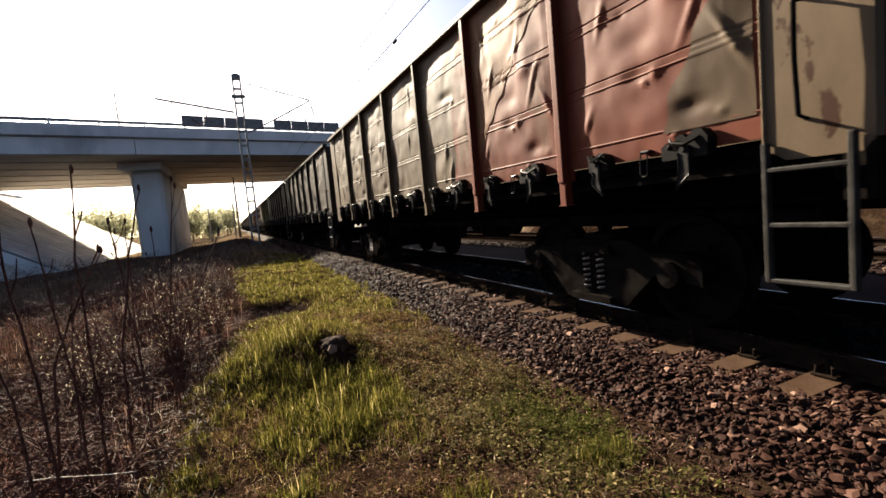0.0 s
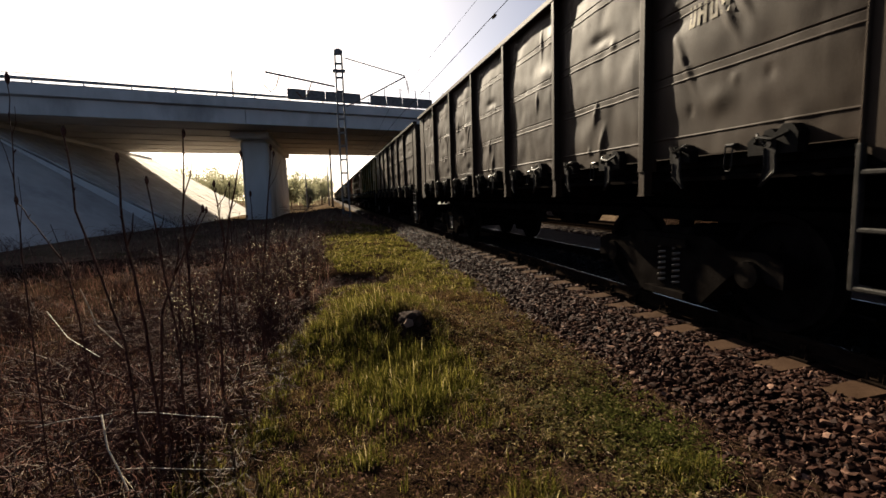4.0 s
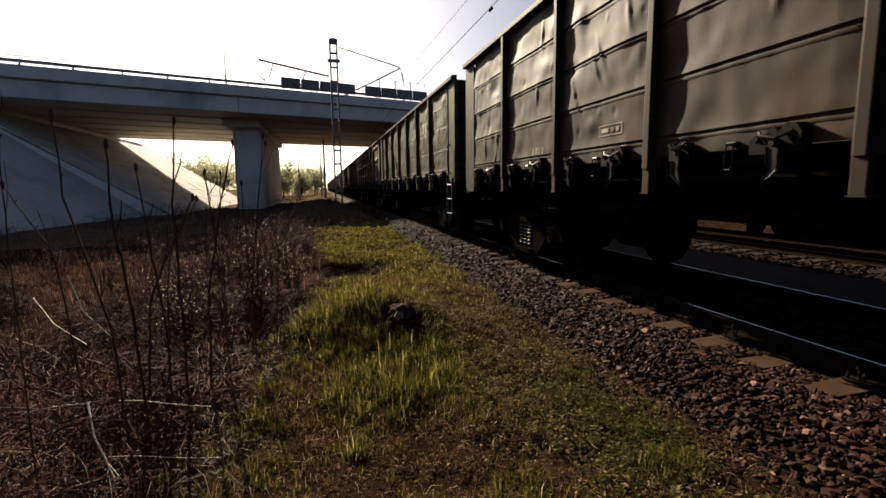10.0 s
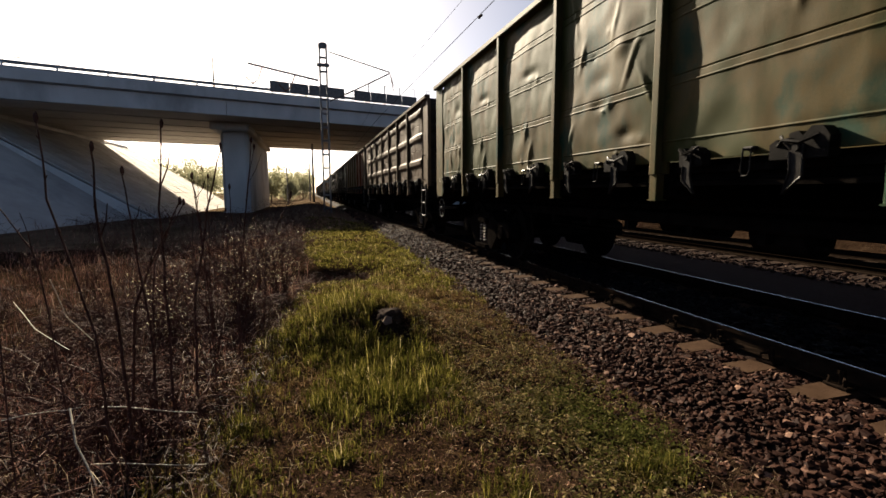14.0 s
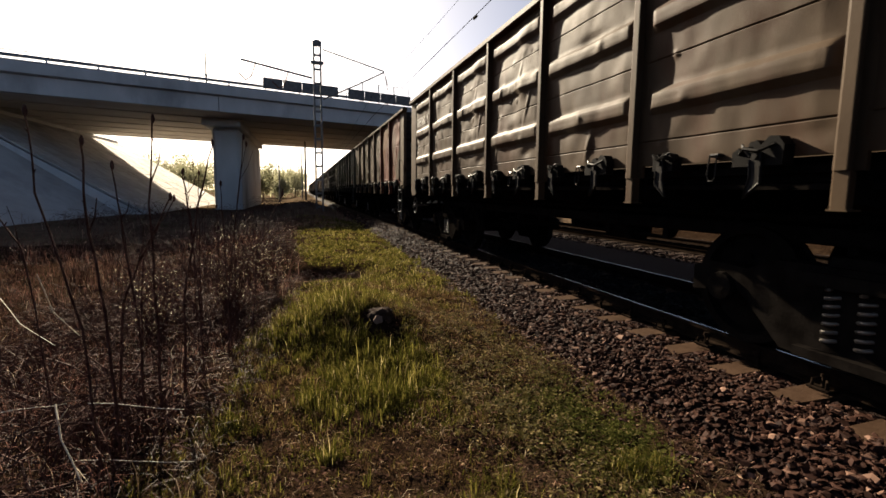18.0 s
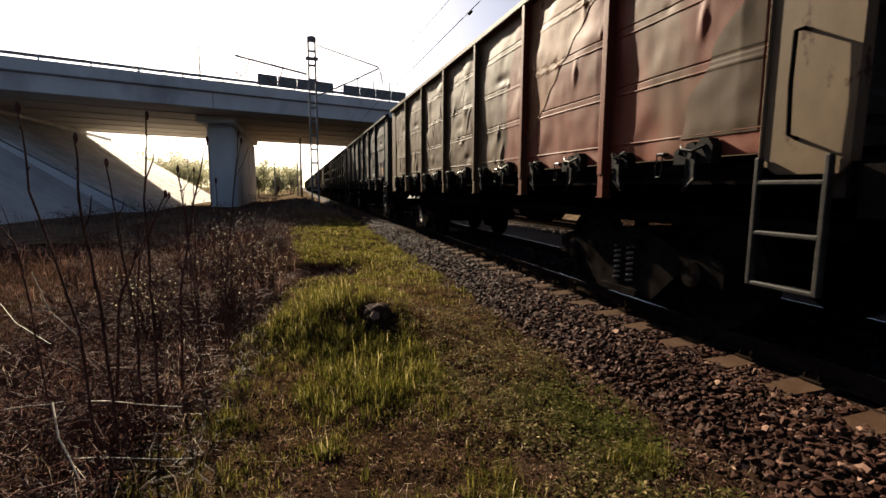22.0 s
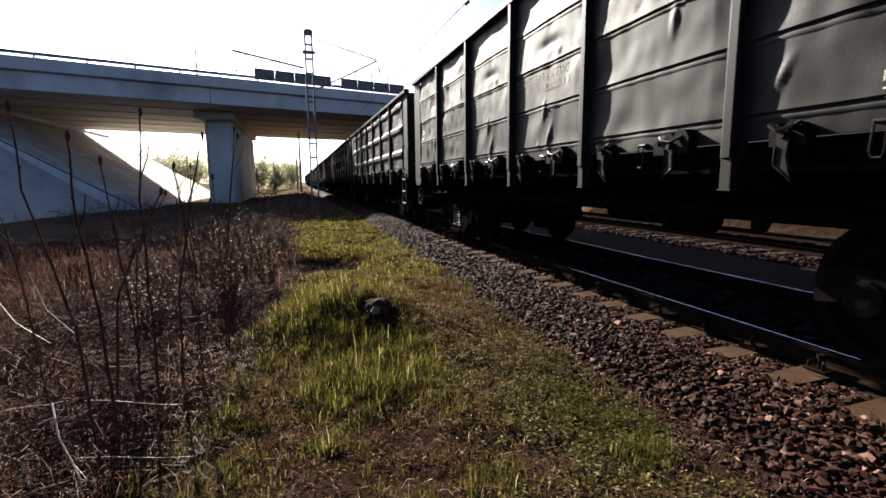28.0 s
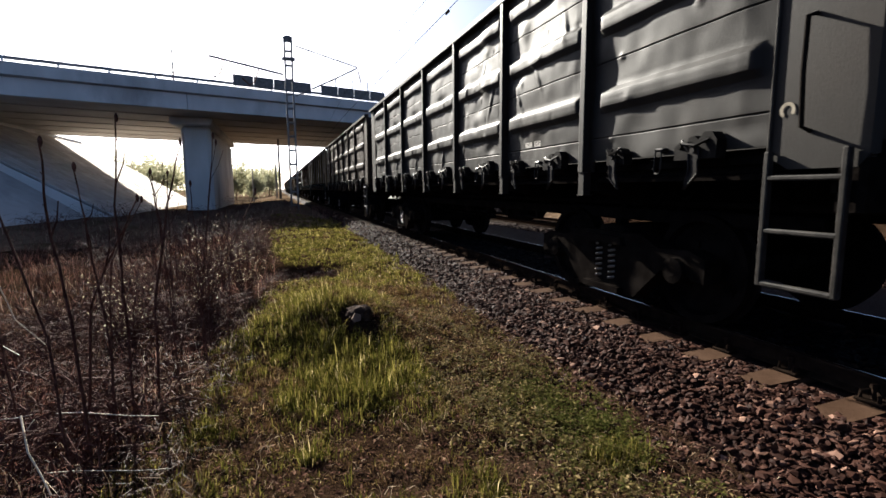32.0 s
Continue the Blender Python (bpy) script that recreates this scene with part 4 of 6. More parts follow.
def make_wagon(kind, label, paints, wheel, seed, lead=0.0):
    """One gondola wagon; its own space: y from the leading end, z from the rail heads."""
    rng = random.Random(seed)
    car = thing("gondola_wagon", None, None, label, "goods wagon", "wagons of the train")
    main, shades = PAINT[paints[0]], list(paints[1:]) + [paints[0]] * (8 - len(paints))
    starts = [0.535 + lead] + [p + 0.02 for p in POSTS]
    bodies = []
    for i, y in enumerate(starts):
        me = ENDS[kind] if i == 6 and seed < 9 else (PANELS if seed < 9 else FAR_PANELS)[kind][rng.randrange(4)]
        painted(part("side_panel", me, main, car, at=pose(-SKIN, y, PZ0) @ Matrix.Diagonal((1, (1.745 - lead) / W_MID if i == 0 else 1, 1, 1))), PAINT[shades[i]])
        bodies.append((me, y))
    for i, y in enumerate(POSTS):
        painted(part("post", POST, main, car, at=pose(-SKIN, y, 0)), PAINT[shades[i]])
    for s in (-1, 1):
        painted(part("top_rail", TOPS[s], main, car), main)
        part("side_sill", SILLS[s], M_UNDER, car)
    plate = painted(part("corner_plate", LEAD_PLATE, main, car, at=pose(0, lead, 0)), PAINT["flaked"] if paints[0] in ("tan", "sand") else main)
    painted(part("grab_rail", GRAB, main, plate, "bent steel grab rail"), M_UNDER)
    painted(part("corner_plate", TAIL_PLATE, main, car), main)
    for me, y in ((END_LEAD, lead), (END_TAIL, 0)):
        painted(part("end_wall", me, main, car, "ribbed end wall coloured dark for the shade between wagons", at=pose(0, y, 0)), M_ENDWALL)
    painted(part("far_side_wall", FAR_WALL, main, car), main)
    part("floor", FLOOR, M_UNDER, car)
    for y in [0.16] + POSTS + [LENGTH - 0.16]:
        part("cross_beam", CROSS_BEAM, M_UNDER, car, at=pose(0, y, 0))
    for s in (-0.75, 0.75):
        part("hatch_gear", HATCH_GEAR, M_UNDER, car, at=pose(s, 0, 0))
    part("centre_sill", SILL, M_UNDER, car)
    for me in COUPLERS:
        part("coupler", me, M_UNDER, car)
    painted(part("step_ladder", LADDER, main, car, "welded step ladder under the corner", at=pose(0, lead, 0)), M_STEPS)
    for i, y in enumerate(starts):
        w = W_END if i == 6 else W_MID
        for q, latch in LATCHES.items():
            hook = painted(part("hatch_latch", latch, M_UNDER, car, at=pose(-SKIN + 0.02, y + w * q, 1.385)), M_LATCH)
            painted(part("lever", LEVERS[q], M_UNDER, hook, "worn pointed hatch lever"), M_LEVER)
        painted(part("tie_ring", RING, M_UNDER, car, at=pose(-SKIN, y + w * 0.5, 1.36)), M_LEVER)
    for y in (2.5, LENGTH - 2.0):
        bogie = thing("bogie")
        bogie.parent = car
        bogie.matrix_basis = pose(0, y, -0.045)
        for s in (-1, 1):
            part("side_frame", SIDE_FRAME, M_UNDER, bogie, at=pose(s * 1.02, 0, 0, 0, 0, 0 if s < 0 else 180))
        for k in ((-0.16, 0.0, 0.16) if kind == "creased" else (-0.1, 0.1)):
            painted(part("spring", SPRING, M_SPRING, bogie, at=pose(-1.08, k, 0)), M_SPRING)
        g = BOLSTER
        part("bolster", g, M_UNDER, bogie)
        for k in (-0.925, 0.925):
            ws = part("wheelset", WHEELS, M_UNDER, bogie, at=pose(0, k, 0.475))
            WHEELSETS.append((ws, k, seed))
    if wheel:
        painted(part("hand_wheel", HAND_WHEELS[wheel], M_SPRING, car, "spoked brake hand wheel", at=pose(-1.45, LENGTH - 0.22, 0.79)), M_WHEELRIM)
    BODIES[seed] = (car, bodies)
    return car


def bolster_mesh():
    g = G()
    g.box(-1.05, 1.05, -0.22, 0.22, 0.55, 0.80, 0.04)
    for s in (-1, 1):
        g.box(-0.7, 0.7, s * 0.42 - 0.05, s * 0.42 + 0.05, 0.32, 0.42, 0.02)
        g.box(-0.86, -0.72, s * 0.42 - 0.04, s * 0.42 + 0.06, 0.25, 0.7, 0.02)
        g.box(0.72, 0.86, s * 0.42 - 0.04, s * 0.42 + 0.06, 0.25, 0.7, 0.02)
    return g.mesh("bolster")


BOLSTER = bolster_mesh()
BOLSTER.materials.append(M_UNDER)

CARS = [
    (-1, "grooved", "dusty brown gondola wagon with dented sides", ("brown",), 0),
    (0, "grooved", "tan and red gondola wagon with dented sides", ("sand", "red", "red"), 0),
    (1, "grooved", "dusty brown-grey gondola wagon with dented sides", ("brown",), 0),
    (2, "creased", "dark brown gondola wagon with dented sides", ("brown", "brown", "rusty", "brown", "rusty", "rusty", "rusty", "brown"), 0),
    (3, "grooved", "faded green and yellow gondola wagon", ("green",), 6),
    (4, "ribbed", "tan gondola wagon with ribbed panels", ("tan",), 3),
    (5, "grooved", "gondola wagon with red leading and tan trailing panels", ("sand", "red", "red"), 0),
    (6, "creased", "dark grey gondola wagon with creased panels", ("grey",), 3),
    (7, "ribbed", "grey gondola wagon with ribbed panels", ("grey",), 0),
]
for k in range(8, 21):
    CARS.append((k, ("grooved", "creased", "ribbed")[k % 3], "dark dusty gondola wagon far down the train", (("brown", "grey", "rust", "tan")[k * 7 % 4],), 0))
WAGONS = [(k, make_wagon(kind, label, paints, wheel, k, 0.2 if k == 5 else 0.0)) for k, kind, label, paints, wheel in CARS]


# ---- markings on the wagons ----
def conform(me, out, y0, z0, lift=0.005):
    """Lays a flat mesh (x across, y up) on a panel's relief, just proud of it."""
    for v in me.vertices:
        y, z = y0 - v.co.x, z0 + v.co.y
        v.co = (-(out(y, z) if out else 0.0) - lift, y, z)
    return me


def bar_mesh(rects):
    """Plain bars (x, y, width, height), cut fine enough to follow a relief."""
    g = G()
    for x, y, w, h in rects:
        nx, ny = max(1, round(w / 0.04)), max(1, round(h / 0.04))
        vs = [(x + w * i / nx, y + h * k / ny, 0) for i in range(nx + 1) for k in range(ny + 1)]
        g.add(vs, [(i * (ny + 1) + k, (i + 1) * (ny + 1) + k, (i + 1) * (ny + 1) + k + 1, i * (ny + 1) + k + 1) for i in range(nx) for k in range(ny)])
    return g.mesh("marking")


def text_mesh(words, size):
    cu = bpy.data.curves.new("lettering", "FONT")
    cu.body, cu.size = words, size
    ob = bpy.data.objects.new("lettering", cu)
    scene.collection.objects.link(ob)
    me = bpy.data.meshes.new_from_object(ob)
    bpy.data.objects.remove(ob)
    return me


def mark(k, panel, dy, z, me, material, label, lift=0.005):
    """Puts a marking on a panel of wagon k, dy from the panel's trailing side, z over the rails; panel -1 and 7 are the corner plates."""
    car, bodies = BODIES[k]
    me.materials.clear()
    me.materials.append(material)
    if 0 <= panel < 7:
        body, y = bodies[panel]
        w = W_END if panel == 6 else W_MID
        ob = part("marking", conform(me, SHAPE[body], w - dy, z - PZ0, lift), material, car, label, at=pose(-SKIN, y, PZ0))
    else:
        ob = part("marking", conform(me, None, (0.54 if panel < 0 else LENGTH + 0.05) - dy, z, lift), material, car, label, at=pose(-PLATE, 0, 0))
    if "paint_patch" not in me.name:
        tagged(ob, kind="stuff")


def words(n, size, seed):
    """Bars in place of lettering that cannot be read."""
    rng = random.Random(seed)
    x, r = 0.0, []
    for _ in range(n):
        w = size * rng.uniform(0.45, 0.7)
        if rng.random() < 0.8:
            r += [(x, 0, w * 0.3, size), (x + w * 0.62, 0, w * 0.3, size), (x, size * rng.choice((0.0, 0.42, 0.82)), w * 0.92, size * 0.18)]
        x += w * 1.25
    return bar_mesh(r)


def arc_mesh(R, r, a0, a1):
    g = G()
    n = 18
    vs = []
    for i in range(n + 1):
        a = math.radians(a0 + (a1 - a0) * i / n)
        vs += [(math.cos(a) * r, math.sin(a) * r, 0), (math.cos(a) * R, math.sin(a) * R, 0)]
    g.add(vs, [(2 * i, 2 * i + 1, 2 * i + 3, 2 * i + 2) for i in range(n)])
    return g.mesh("marking")


for k in range(0, 9):
    mark(k, 7, 0.44 if k == 6 else 0.29, 1.40, arc_mesh(0.034, 0.022, -120, 150), M_MARK, "small pale curved mark")
def wedge_mesh():
    """A leaning wedge of old paint, wide at its foot."""
    n, m = 28, 80
    vs, fs = [], []
    for k in range(m + 1):
        z = k / m
        left = 0.62 * z ** 1.4 + 0.03 * math.sin(z * 17)
        vs += [(left + (0.66 - left) * i / n, z * 1.0, 0) for i in range(n + 1)]
    fs = [(k * (n + 1) + i, k * (n + 1) + i + 1, (k + 1) * (n + 1) + i + 1, (k + 1) * (n + 1) + i) for k in range(m) for i in range(n)]
    return G().add(vs, fs).mesh("paint_patch", True)


def run_mesh(a, c, w, h):
    """A patch of paint whose trailing edge wanders from a at its foot to c at its top."""
    n, m = 30, 150
    vs = []
    for k in range(m + 1):
        z = k / m
        left = a + (c - a) * z + 0.05 * math.sin(z * 9) + 0.025 * math.sin(z * 31 + 1)
        vs += [(left + (w - left) * i / n, z * h, 0) for i in range(n + 1)]
    return G().add(vs, [(k * (n + 1) + i, k * (n + 1) + i + 1, (k + 1) * (n + 1) + i + 1, (k + 1) * (n + 1) + i) for k in range(m) for i in range(n)]).mesh("paint_patch", True)


def slant_mesh(w, h):
    """A patch of paint under whose slanting lower edge the older coat shows."""
    n, m = 60, 110
    vs = []
    for i in range(n + 1):
        t = i / n
        foot = h * (0.86 * t ** 0.85 + 0.012 * math.sin(t * 40))
        vs += [(w * t, foot + (h - foot) * k / m, 0) for k in range(m + 1)]
    return G().add(vs, [(i * (m + 1) + k, (i + 1) * (m + 1) + k, (i + 1) * (m + 1) + k + 1, i * (m + 1) + k + 1) for i in range(n) for k in range(m)]).mesh("paint_patch", True)


for k in (0, 5):
    mark(k, 2, 1.0, 1.40, run_mesh(0.0, 0.35, 0.62, 1.9), PAINT["red"], "red paint running over from the leading panels", 0.006)
    mark(k, 1, 0.06, 1.62, slant_mesh(1.5, 1.75), PAINT["orange"], "faded orange paint above a slanting edge", 0.006)
    mark(k, 0, 0.99, 1.52, wedge_mesh(), PAINT["tan"], "old brown paint showing beside the corner plate", 0.006)
mark(0, 6, 0.3, 2.35, words(7, 0.15, 1), M_MARK, "faded lettering")
mark(1, 0, 0.25, 2.35, words(6, 0.16, 2), M_MARK, "faded lettering")
mark(1, 6, 1.0, 2.16, text_mesh("20", 0.19), M_MARK, "faded painted number 20")
mark(2, 1, 0.20, 1.61, words(7, 0.06, 4), M_MARK, "small faded lettering")
g = G()
g.add([(0, 0, 0), (0.09, 0.0, 0), (0.05, 0.03, 0), (0.015, 0.09, 0)], [(0, 1, 2, 3)])
mark(2, 1, 0.80, 1.59, g.mesh("marking"), M_WHITE, "small white torn triangular scrap", 0.009)
mark(2, 5, 0.98, 1.55, words(6, 0.09, 21), M_MARK, "small faded lettering")
mark(2, 4, 0.87, 1.63, bar_mesh([(0, 0, 0.40, 0.010), (0, 0.10, 0.40, 0.010), (0, 0.010, 0.010, 0.09), (0.39, 0.010, 0.010, 0.09), (0.03, 0.035, 0.15, 0.04), (0.21, 0.035, 0.06, 0.04), (0.3, 0.035, 0.05, 0.04)]), M_MARK, "pale framed label with unreadable bars")
mark(2, 6, 0.16, 2.78, words(8, 0.15, 6), M_MARK, "faded large lettering")
mark(3, 1, 0.22, 2.46, bar_mesh([(0, 0, 0.09, 0.40), (0.09, 0.33, 0.16, 0.07), (0.09, 0.17, 0.16, 0.07), (0.09, 0, 0.16, 0.07), (0.25, 0.05, 0.08, 0.30),
                                 (0.42, 0.33, 0.34, 0.07), (0.55, 0, 0.09, 0.33), (0.86, 0, 0.09, 0.40), (0.95, 0.33, 0.18, 0.07), (0.95, 0.17, 0.16, 0.07), (0.95, 0, 0.16, 0.07), (1.11, 0.05, 0.08, 0.12)]), M_MARK, "large faded cream block shapes")
mark(3, 2, 1.01, 2.84, arc_mesh(0.30, 0.24, 0, 360), M_MARK, "round faded cream emblem")
mark(3, 2, 1.01, 2.84, bar_mesh([(-0.14, -0.03, 0.28, 0.05), (-0.03, 0.02, 0.05, 0.16), (-0.03, -0.19, 0.05, 0.16)]), M_MARK, "cream cross of the emblem", 0.007)
mark(3, 1, 0.55, 2.06, words(7, 0.07, 9), M_MARK, "small faded lettering")
mark(3, 1, 0.55, 1.95, words(4, 0.07, 10), M_MARK, "small faded lettering")
mark(3, 0, 0.15, 2.82, words(7, 0.12, 11), M_MARK, "faded lettering")
mark(3, 7, 0.26, 1.36, text_mesh("23", 0.13), M_MARK, "painted number 23")
mark(4, 6, 0.15, 2.74, words(8, 0.19, 12), M_WHITE, "pale large painted lettering")
mark(4, 6, 0.95, 2.50, text_mesh("28", 0.12), M_MARK, "painted number 28")
mark(4, 6, 0.03, 2.22, text_mesh("29.02.20-23", 0.075), M_WHITE, "painted date")
mark(4, 6, 0.04, 2.09, text_mesh("ПРОБЕГ", 0.07), M_WHITE, "painted word")
for k, dy, z in ((6, 0.06, 1.36), (7, 0.11, 1.57)):
    mark(k, -1, dy, z, arc_mesh(0.045, 0.026, -40, 240), M_MARK, "small pale curved mark")
mark(4, 5, 0.25, 3.14, text_mesh("69 5т", 0.16), M_WHITE, "painted load figure")
mark(4, 6, 0.10, 2.36, text_mesh("ПР 32Г", 0.085), M_WHITE, "painted code")
mark(4, 5, 0.92, 1.74, text_mesh("21", 0.13), M_MARK, "faded painted number 21")
mark(4, 4, 0.3, 3.0, bar_mesh([(0, 0, 0.2, 0.02), (0, 0.06, 0.2, 0.02), (0, 0.12, 0.2, 0.02), (0.09, 0.02, 0.02, 0.04), (0.09, 0.08, 0.02, 0.04)]), M_MARK, "faded stencilled panel of lines")
mark(6, 0, 0.97, 1.585, bar_mesh([(0, 0, 0.31, 0.25)]), M_MARK, "white sign plate with an orange border")
mark(6, 0, 0.985, 1.60, bar_mesh([(0.0, 0.0, 0.28, 0.03), (0.0, 0.19, 0.28, 0.03), (0.0, 0.03, 0.03, 0.16), (0.25, 0.03, 0.03, 0.16)]), M_SIGN, "orange border of the sign", 0.009)
mark(6, 1, 0.82, 1.61, words(9, 0.05, 13), M_WHITE, "small pale lettering")
mark(6, 1, 0.82, 1.53, words(11, 0.05, 14), M_WHITE, "small pale lettering")
mark(6, 5, 0.12, 2.13, bar_mesh([(0, 0, 0.22, 0.008), (0, 0.10, 0.22, 0.008), (0, 0.008, 0.008, 0.092), (0.212, 0.008, 0.008, 0.092), (0.03, 0.03, 0.04, 0.045), (0.085, 0.03, 0.04, 0.045), (0.14, 0.03, 0.04, 0.045)]), M_MARK, "pale framed label with unreadable bars")
mark(6, 4, 0.12, 2.3, bar_mesh([(0, 0, 0.3, 0.008), (0, 0.10, 0.3, 0.008), (0, 0.008, 0.008, 0.092), (0.292, 0.008, 0.008, 0.092), (0.04, 0.05, 0.2, 0.012)]), M_MARK, "pale framed label")
mark(6, 6, 0.10, 2.19, text_mesh("02.2026", 0.105), M_WHITE, "painted date")
mark(6, 6, 0.12, 2.06, text_mesh("ПРОБЕГ", 0.075), M_WHITE, "painted word")
mark(6, 6, 0.98, 2.13, text_mesh("20", 0.19), M_MARK, "faded painted number 20")
mark(6, 6, 0.92, 2.72, text_mesh("50", 0.26), M_MARK, "faded painted number 50")
mark(6, 7, 0.44, 1.15, text_mesh("ОТПУСК", 0.038), M_MARK, "small worn word")
mark(6, 7, 0.25, 1.155, arc_mesh(0.03, 0.018, 10, 170), M_WHITE, "small pale curved mark")
mark(6, 7, 0.21, 1.15, text_mesh("ТОРМОЗ", 0.038), M_MARK, "small worn word")
mark(6, 3, 0.08, 2.29, text_mesh("СОБСТВЕННИК ПАО", 0.125), M_MARK, "worn painted words")
mark(6, 3, 0.62, 2.16, text_mesh("ТЕЛ.", 0.085), M_MARK, "worn painted word")
mark(6, 3, 0.85, 2.16, words(10, 0.085, 31), M_MARK, "row of pale painted bars")
mark(6, 4, 1.25, 2.42, arc_mesh(0.07, 0.058, 0, 300), M_MARK, "pale painted ring")
mark(7, 1, 0.5, 1.6, words(8, 0.06, 16), M_WHITE, "small pale lettering")


# ---- ballast stones ----
ICO_V = np.array([(0, 0, 1)] + [(0.894 * math.cos(i * 1.2566), 0.894 * math.sin(i * 1.2566), 0.447) for i in range(5)]
                 + [(0.894 * math.cos(i * 1.2566 + 0.628), 0.894 * math.sin(i * 1.2566 + 0.628), -0.447) for i in range(5)] + [(0, 0, -1)])
ICO_F = np.array([(0, i + 1, (i + 1) % 5 + 1) for i in range(5)] + [((i + 1) % 5 + 1, i + 1, i + 6) for i in range(5)]
                 + [(i + 6, (i + 1) % 5 + 6, (i + 1) % 5 + 1) for i in range(5)] + [(11, (i + 1) % 5 + 6, i + 6) for i in range(5)])


def turns(rng, n):
    """n random turns as matrices."""
    q = rng.normal(size=(n, 4))
    q /= np.linalg.norm(q, axis=1)[:, None]
    w, x, y, z = q.T
    return np.stack([np.stack([1 - 2 * (y * y + z * z), 2 * (x * y - z * w), 2 * (x * z + y * w)], -1),
                     np.stack([2 * (x * y + z * w), 1 - 2 * (x * x + z * z), 2 * (y * z - x * w)], -1),
                     np.stack([2 * (x * z - y * w), 2 * (y * z + x * w), 1 - 2 * (x * x + y * y)], -1)], 1)


def stones(name, pos, size, seed, material, label):
    rng = np.random.default_rng(seed)
    n = len(pos)
    v = np.sign(ICO_V[None]) * np.abs(ICO_V[None]) ** 0.75 * rng.uniform(0.55, 1.3, (n, 12, 1))
    v = v * (rng.uniform(0.22, 1.3, (n, 1, 3)) * size[:, None, None])
    v = np.einsum("nij,nkj->nki", turns(rng, n), v)
    v[..., 2] *= 0.62
    v = v + pos[:, None, :]
    f = (ICO_F[None] + (np.arange(n) * 12)[:, None, None]).reshape(-1, 3)
    ob = new(name, bulk(name, v.reshape(-1, 3), f, material))
    return tagged(ob, label, "gravel", kind="stuff")


def bed_stones():
    rng = np.random.default_rng(11)
    sets = []
    for n, x0, x1, y0, y1, s0, s1, up in ((17000, 2.40, 3.34, 0.6, 7.0, 0.014, 0.037, 0.03), (9000, 2.45, 3.34, 7.0, 18.0, 0.022, 0.04, 0.03), (2500, 2.5, 3.32, 18.0, 40.0, 0.03, 0.06, 0.03), (7000, 2.40, 3.34, -8.0, 0.6, 0.015, 0.036, 0.03)):
        p = np.stack([rng.uniform(x0, x1, n), rng.uniform(y0, y1, n), np.zeros(n)], 1)
        if x0 < 2.6:
            p[:, 0] = x0 + (x1 - x0) * rng.beta(1.3, 1.0, n)
        p[:, 2] = ground_z(p[:, 0], p[:, 1]) + rng.uniform(-0.01, up, n)
        s = rng.uniform(s0, s1, n)
        if x1 <= 3.4:
            # sleeper tops near the rail stay bare
            ph = np.abs((p[:, 1] - 0.245) / SLEEPER_STEP - np.round((p[:, 1] - 0.245) / SLEEPER_STEP)) * SLEEPER_STEP
            keep = (ph > 0.13) | (p[:, 0] < 3.05 + rng.uniform(-0.04, 0.05, n))
            p, s = p[keep], s[keep]
        sets.append((p, s))
    stray = np.stack([2.5 - np.abs(rng.normal(0, 0.2, 2400)), rng.uniform(0.8, 14, 2400), np.zeros(2400)], 1)
    stray[:, 2] = ground_z(stray[:, 0], stray[:, 1]) + 0.004
    sets.append((stray, rng.uniform(0.012, 0.03, 2400)))
    # stones between the rails, with the train's shade put into their colour
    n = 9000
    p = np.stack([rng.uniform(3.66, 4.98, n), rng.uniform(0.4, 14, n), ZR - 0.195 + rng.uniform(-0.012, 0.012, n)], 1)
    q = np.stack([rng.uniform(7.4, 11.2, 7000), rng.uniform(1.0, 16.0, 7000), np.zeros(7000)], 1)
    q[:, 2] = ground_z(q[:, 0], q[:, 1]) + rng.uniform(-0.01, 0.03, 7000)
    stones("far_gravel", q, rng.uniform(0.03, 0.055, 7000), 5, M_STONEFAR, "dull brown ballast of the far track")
    stones("shaded_gravel", p, rng.uniform(0.028, 0.048, n), 4, M_STONESHADE, "ballast between the rails coloured near black for the train's shade")
    stones("ballast_gravel", np.concatenate([a for a, b in sets]), np.concatenate([b for a, b in sets]), 3, M_STONE, "broken reddish-grey ballast stones heaped along the sleepers")


bed_stones()


# ---- grass ----
def blades(name, pos, height, width, lean, seed, material, label, category="grass", way=None):
    """Bent tapering blades, each of three faces; way: the angle to which each one leans."""
    rng = np.random.default_rng(seed)
    n = len(pos)
    a = rng.uniform(0, 2 * math.pi, n) if way is None else way
    b = a + rng.uniform(-0.8, 0.8, n) + math.pi / 2
    d = np.stack([np.cos(a), np.sin(a), np.zeros(n)], 1)
    w = np.stack([np.cos(b), np.sin(b), np.zeros(n)], 1) * (width[:, None] / 2)
    up = np.array([0, 0, 1.0])
    l = lean[:, None]
    h = height[:, None]
    p1 = pos + up * h * 0.5 + d * h * l * 0.22
    p2 = pos + up * h * (0.92 - 0.35 * l) + d * h * l * 0.8
    v = np.stack([pos - w, pos + w, p1 + w * 0.8, p1 - w * 0.8, p2], 1)
    o = (np.arange(n) * 5)[:, None]
    f = np.concatenate([o + np.array([0, 1, 2]), o + np.array([0, 2, 3]), o + np.array([3, 2, 4])], 0)
    return tagged(new(name, bulk(name, v.reshape(-1, 3), f, material)), label, category, kind="stuff")


def lump(x, y, s, k):
    """A cheap smooth random field, about -1 to 1."""
    return (np.sin(x * s + 1.7 * np.sin(y * s * 0.8 + k)) + np.sin(y * s * 1.3 + 1.9 * np.sin(x * s * 0.6 - k)) + np.sin((x + y) * s * 0.7 + 2.3 * k)) / 3


